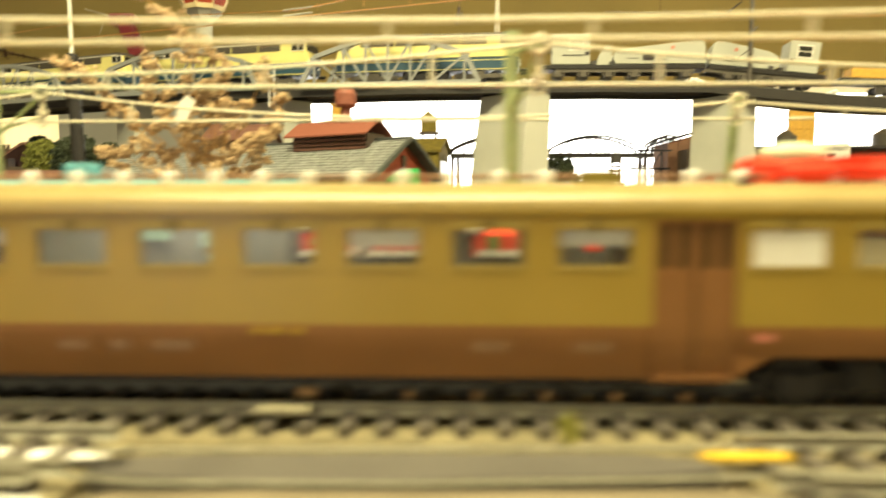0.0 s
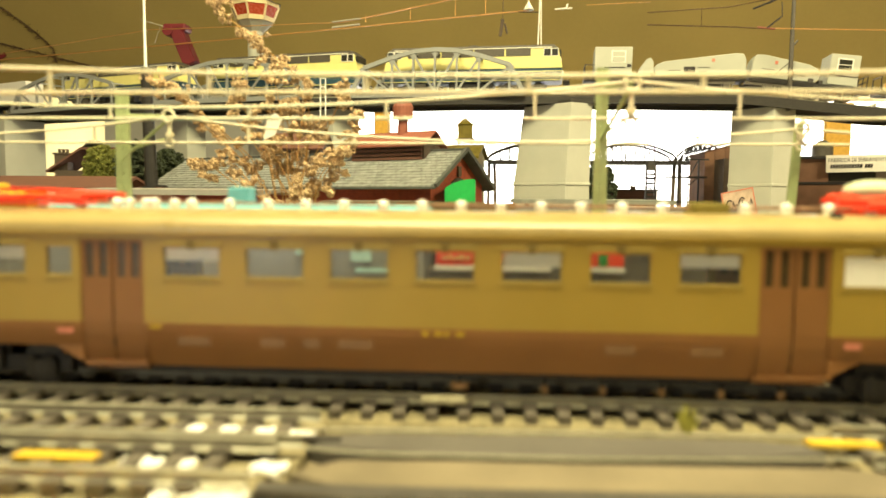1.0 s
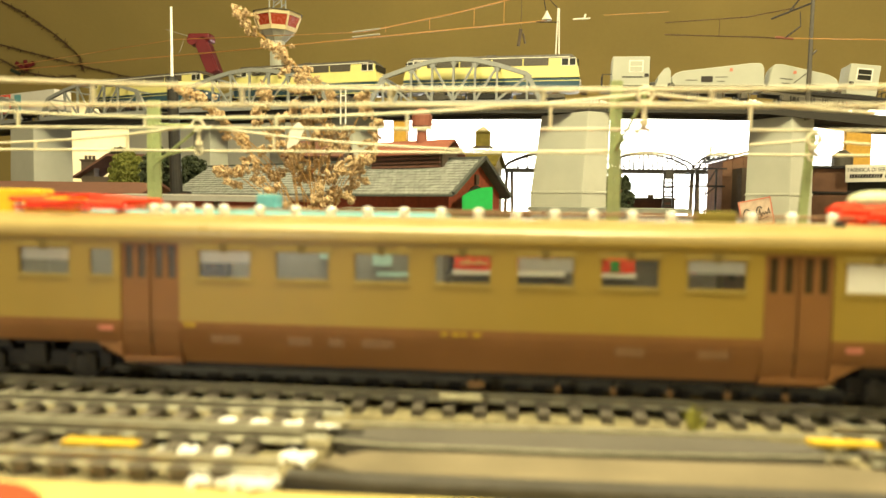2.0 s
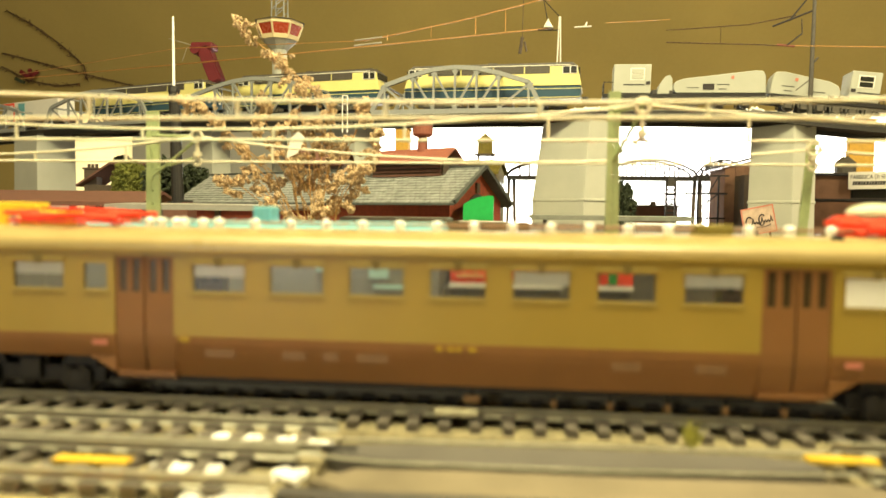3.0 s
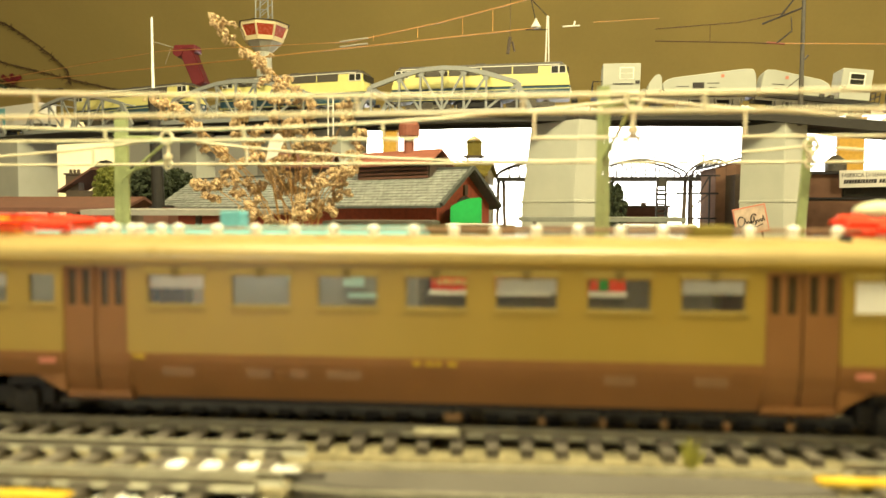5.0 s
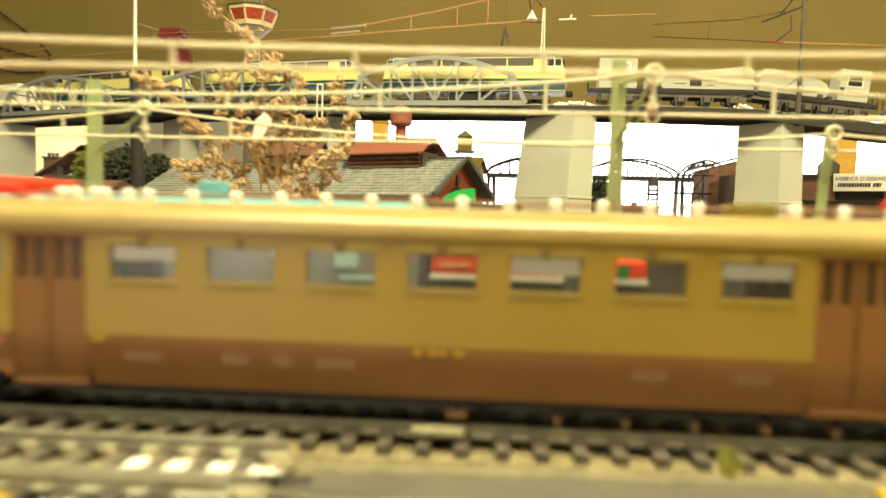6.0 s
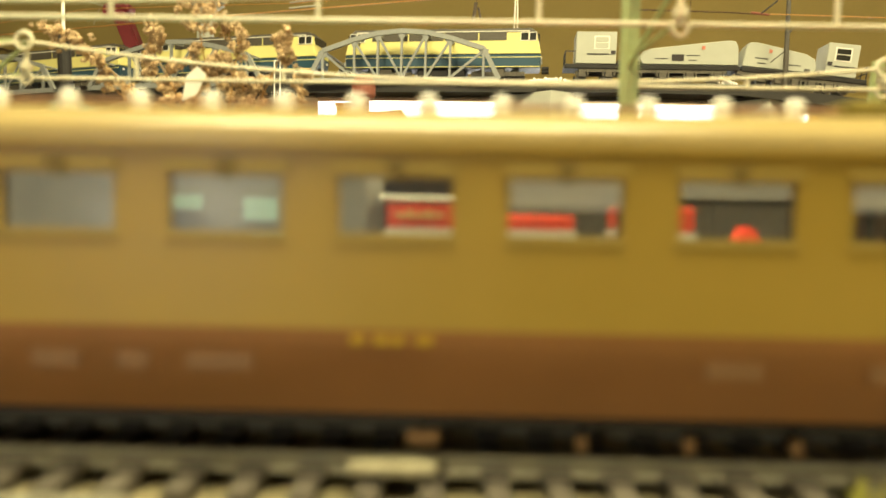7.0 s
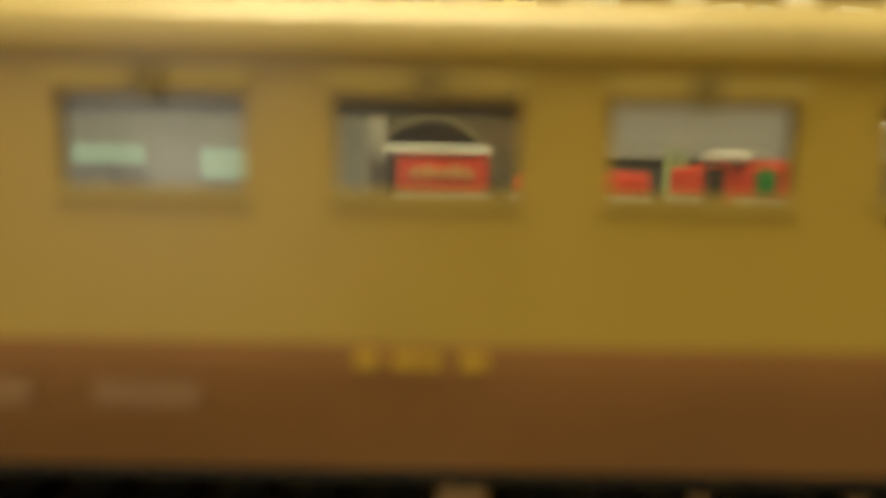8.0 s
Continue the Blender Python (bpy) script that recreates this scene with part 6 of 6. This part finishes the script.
def old_house():
    t = thing("old_house", "small dark house with brown roof and brick chimney", "house", pose(-0.586, 0.85, 0, 0, 0, 4))
    part("wall", B((-0.050, 0.078, -0.03, 0.03, 0, 0.097)), "shed", t)
    part("roof", prism([(-0.060, 0.094), (-0.008, 0.128), (0.050, 0.128), (0.088, 0.094), (0.088, 0.097), (0.050, 0.1315), (-0.008, 0.1315), (-0.060, 0.097)], -0.036, 0.036, "y"), "tile", t)
    ch = part("chimney", B((-0.056, -0.036, -0.020, -0.004, 0.096, 0.1235), (-0.058, -0.034, -0.022, -0.002, 0.1215, 0.124), bevel=0.0004), "shed", t, "grey brick chimney")
    for x in (-0.052, -0.046, -0.040):
        part("chimney_pot", rods(((x, -0.012, 0.1235), (x, -0.012, 0.130), 0.0023), n=8), "shed", ch)
    for x in (-0.034, -0.006, 0.022):
        part("window", B((x, x + 0.012, -0.0308, -0.0299, 0.062, 0.084)), "darkglass", t)


old_house()


def road_vehicle(label, x, y, l, w, h, body, top, yaw=0.0, belt=0.62):
    t = thing("model_car", label, "car", pose(x, y, 0.0, 0, 0, yaw), "vehicles behind the railcar")
    prof = [(-l / 2, 0.0025), (l / 2, 0.0025), (l / 2, h * (belt - 0.07)), (l / 2 - 0.002, h * belt), (-l / 2 + 0.001, h * belt), (-l / 2, h * (belt - 0.07))]
    bm = prism(prof, -w / 2, w / 2, "y")
    bmesh.ops.bevel(bm, geom=bm.edges[:], offset=0.0006, segments=2, affect="EDGES")
    part("body", bm, body, t)
    bm = prism([(-l / 2 + 0.001, h * belt), (l / 2 - 0.003, h * belt), (l / 2 - 0.006, h), (-l / 2 + 0.003, h)], -w / 2 + 0.001, w / 2 - 0.001, "y")
    bmesh.ops.bevel(bm, geom=bm.edges[:], offset=0.0008, segments=2, affect="EDGES")
    part("cabin", bm, top, t)
    for s in (-1, 1):
        for q in (-1, 1):
            part("wheel", rods(((s * l * 0.3, q * (w / 2 - 0.002), 0.0036), (s * l * 0.3, q * (w / 2 + 0.0004), 0.0036), 0.0036), n=14), "black", t)
    return t


track("second station track with dark sleepers behind the railcar", -0.42, 0.42, 0.0515)
ON = 0.0092


def tram(label, x0, x1):
    """Dark lower body and running gear that the red bodies stand on."""
    c, l, w = (x0 + x1) / 2, (x1 - x0) / 2, 0.013
    t = thing("tram", label, "tram", pose(c, 0.0515, 0), "red trams behind the railcar")
    part("lower_body", B((-l, l, -w, w, ON + 0.004, 0.0345), bevel=0.0005), "darkgrey", t, "dark lower body")
    for s in (-0.6, 0.6):
        part("wheel_set", rods(((s * l, -0.0095, ON + 0.0048), (s * l, 0.0095, ON + 0.0048), 0.0048), n=16), "black", t)
    return t, c, w


def tram_body(t, a, b, w, top, name="red_body"):
    part("waist_line", B((a - 0.0003, b + 0.0003, -w - 0.0005, w + 0.0005, 0.0346, 0.0359)), "white", t, "white waist line")
    return part(name, B((a, b, -w - 0.0002, w, 0.0361, top), bevel=0.0004), "red", t, "bright red body")


def cab_tram():
    t, c, w = tram("red tram with white line and tall cream-roofed cab", -0.0074, 0.0284)
    tram_body(t, 0.0128 - c, 0.0283 - c, w, 0.0386)
    cab = tram_body(t, -0.0050 - c, 0.0070 - c, w, 0.0406, "cab")
    part("cab_roof", B((-0.0066 - c, 0.0074 - c, -w - 0.0004, w + 0.0006, 0.0407, 0.0416), bevel=0.0005), "white", t, "cream white cab roof")
    for k in range(5):
        part("lettering", B((-0.0030 - c + 0.0017 * k, -0.0018 - c + 0.0017 * k, -w - 0.0004, -w - 0.0001, 0.0378, 0.0386 + 0.0004 * (k % 2))), "cream", cab, "pale bar of lettering")


def door_tram():
    t, c, w = tram("short red tram with green door panel and cream roof", 0.0363, 0.0495)
    cab = tram_body(t, 0.0396 - c, 0.0493 - c, w, 0.0403, "cab")
    part("door_panel", B((0.0420 - c, 0.0446 - c, -w - 0.0006, -w - 0.0003, 0.0364, 0.0396)), "green", cab, "green door panel")
    part("end_window", B((0.0364 - c, 0.0395 - c, -w + 0.0004, -w + 0.0030, 0.0346, 0.0399)), "darkglass", t, "dark end window")
    part("end_post", B((0.0382 - c, 0.0392 - c, -w - 0.0002, -w + 0.0004, 0.0346, 0.0399)), "red", t)
    part("cab_roof", B((0.0363 - c, 0.0412 - c, -w - 0.0006, -w + 0.0032, 0.0404, 0.0414), bevel=0.0004), "white", t, "cream white roof")


cab_tram()
door_tram()
road_vehicle("dark model van with a bright red roof on the platform", 0.0765, 0.0790, 0.010, 0.010, 0.0370, "darkgrey", "red", belt=0.89)


def arched_gate():
    """Olive wall behind the trams with a dark arched opening."""
    t = thing("arched_gate", "olive brown wall with a dark arched gateway behind the trams", "gate", pose(-0.0010, 0.0745, 0))
    arch = [(0.0108 * math.cos(math.pi * k / 14), 0.0375 + 0.0108 * math.sin(math.pi * k / 14)) for k in range(15)]
    outline = [(0.0205, 0.0), (0.0205, 0.0545), (-0.0270, 0.0545), (-0.0270, 0.0), (-0.0108, 0.0)] + arch[::-1] + [(0.0108, 0.0)]
    part("wall", prism(outline, 0.0, 0.003, "y"), "gatewall", t, "olive brown wall round the arch")
    part("arch_ring", tube([(u * 1.05, -0.0004, v + 0.0002) for u, v in arch], 0.0007), "gatewall", t)
    # Black sheet stands in for the shade behind the arch.
    part("back", B((-0.0270, 0.0205, 0.0042, 0.0052, 0.0, 0.0535)), "ink", t, "black sheet for the shade inside the gateway")


arched_gate()


def covered_wagon(label, x0, x1, y, body, roof, z_side, z_top, cyan=False, lift=0.0):
    l, w = (x1 - x0) / 2, 0.014
    t = thing("covered_wagon", label, "wagon", pose((x0 + x1) / 2, y, lift), "covered wagons")
    part("chassis", B((-l, l, -w + 0.001, w - 0.001, 0.0095, 0.0135)), "black", t)
    part("body", B((-l, l, -w, w, 0.0136, z_side), bevel=0.0006), body, t)
    part("roof", prism([(-w - 0.0006, z_side), (-w * 0.6, z_top - 0.001), (0, z_top), (w * 0.6, z_top - 0.001), (w + 0.0006, z_side)], -l - 0.0005, l + 0.0005), roof, t)
    n = max(2, int(2 * l / 0.02))
    for k in range(n):
        x = -l + (k + 0.5) * 2 * l / n
        part("rib", B((x - 0.0006, x + 0.0006, -w - 0.0006, -w, 0.0138, z_side - 0.0005)), body, t)
    for s in (-0.7, -0.5, 0.5, 0.7):
        part("wheel_set", rods(((s * l, -0.0095, 0.0050), (s * l, 0.0095, 0.0050), 0.0050), n=14), "black", t)
    if cyan:
        c = (x0 + x1) / 2
        for a, b, za, zb in ((-0.0463, -0.0371, 0.0294, 0.0319), (-0.0298, -0.0239, 0.0277, 0.0316), (-0.0285, -0.0185, 0.0245, 0.0258)):
            part("panel", B((a - c, b - c, -w - 0.0009, -w - 0.0006, za, zb)), "palecyan", t, "pale cyan panel")
        part("roof_box", B((-0.0706 - c, -0.0642 - c, -0.004, 0.004, z_top - 0.0014, z_top + 0.0045), bevel=0.0006), "cyan", t, "cyan box on the roof")
    return t


covered_wagon("grey covered wagon with light blue roof", -0.147, -0.0084, 0.0515, "wagongrey", "cyan", 0.0410, 0.0448, True, ON)
# Wagon shape added as dark backing for the view through the right windows.
covered_wagon("dark grey wagon shape added as backing behind the windows", -0.012, 0.112, 0.126, "darkgrey", "darkgrey", 0.0440, 0.0535)


# White boxes added to give the bright bars low behind the railcar roof.
def kiosk(x0, x1, z):
    t = thing("kiosk", "small white flat-topped box added behind the railcar", "kiosk", pose((x0 + x1) / 2, 0.372, 0), "white kiosks on the platform")
    l = (x1 - x0) / 2
    part("wall", B((-l + 0.001, l - 0.001, -0.0105, 0.0105, 0.0, z - 0.0062)), "paper", t)
    part("roof", B((-l, l, -0.0120, 0.0120, z - 0.0060, z), bevel=0.0004), "white", t, "white flat roof")
    part("window", B((-l + 0.003, l - 0.003, -0.0109, -0.0105, 0.020, 0.036)), "darkglass", t)


for x0, x1 in ((-0.0262, 0.0128), (0.1105, 0.1290), (0.1330, 0.1600)):
    kiosk(x0, x1, 0.0528)
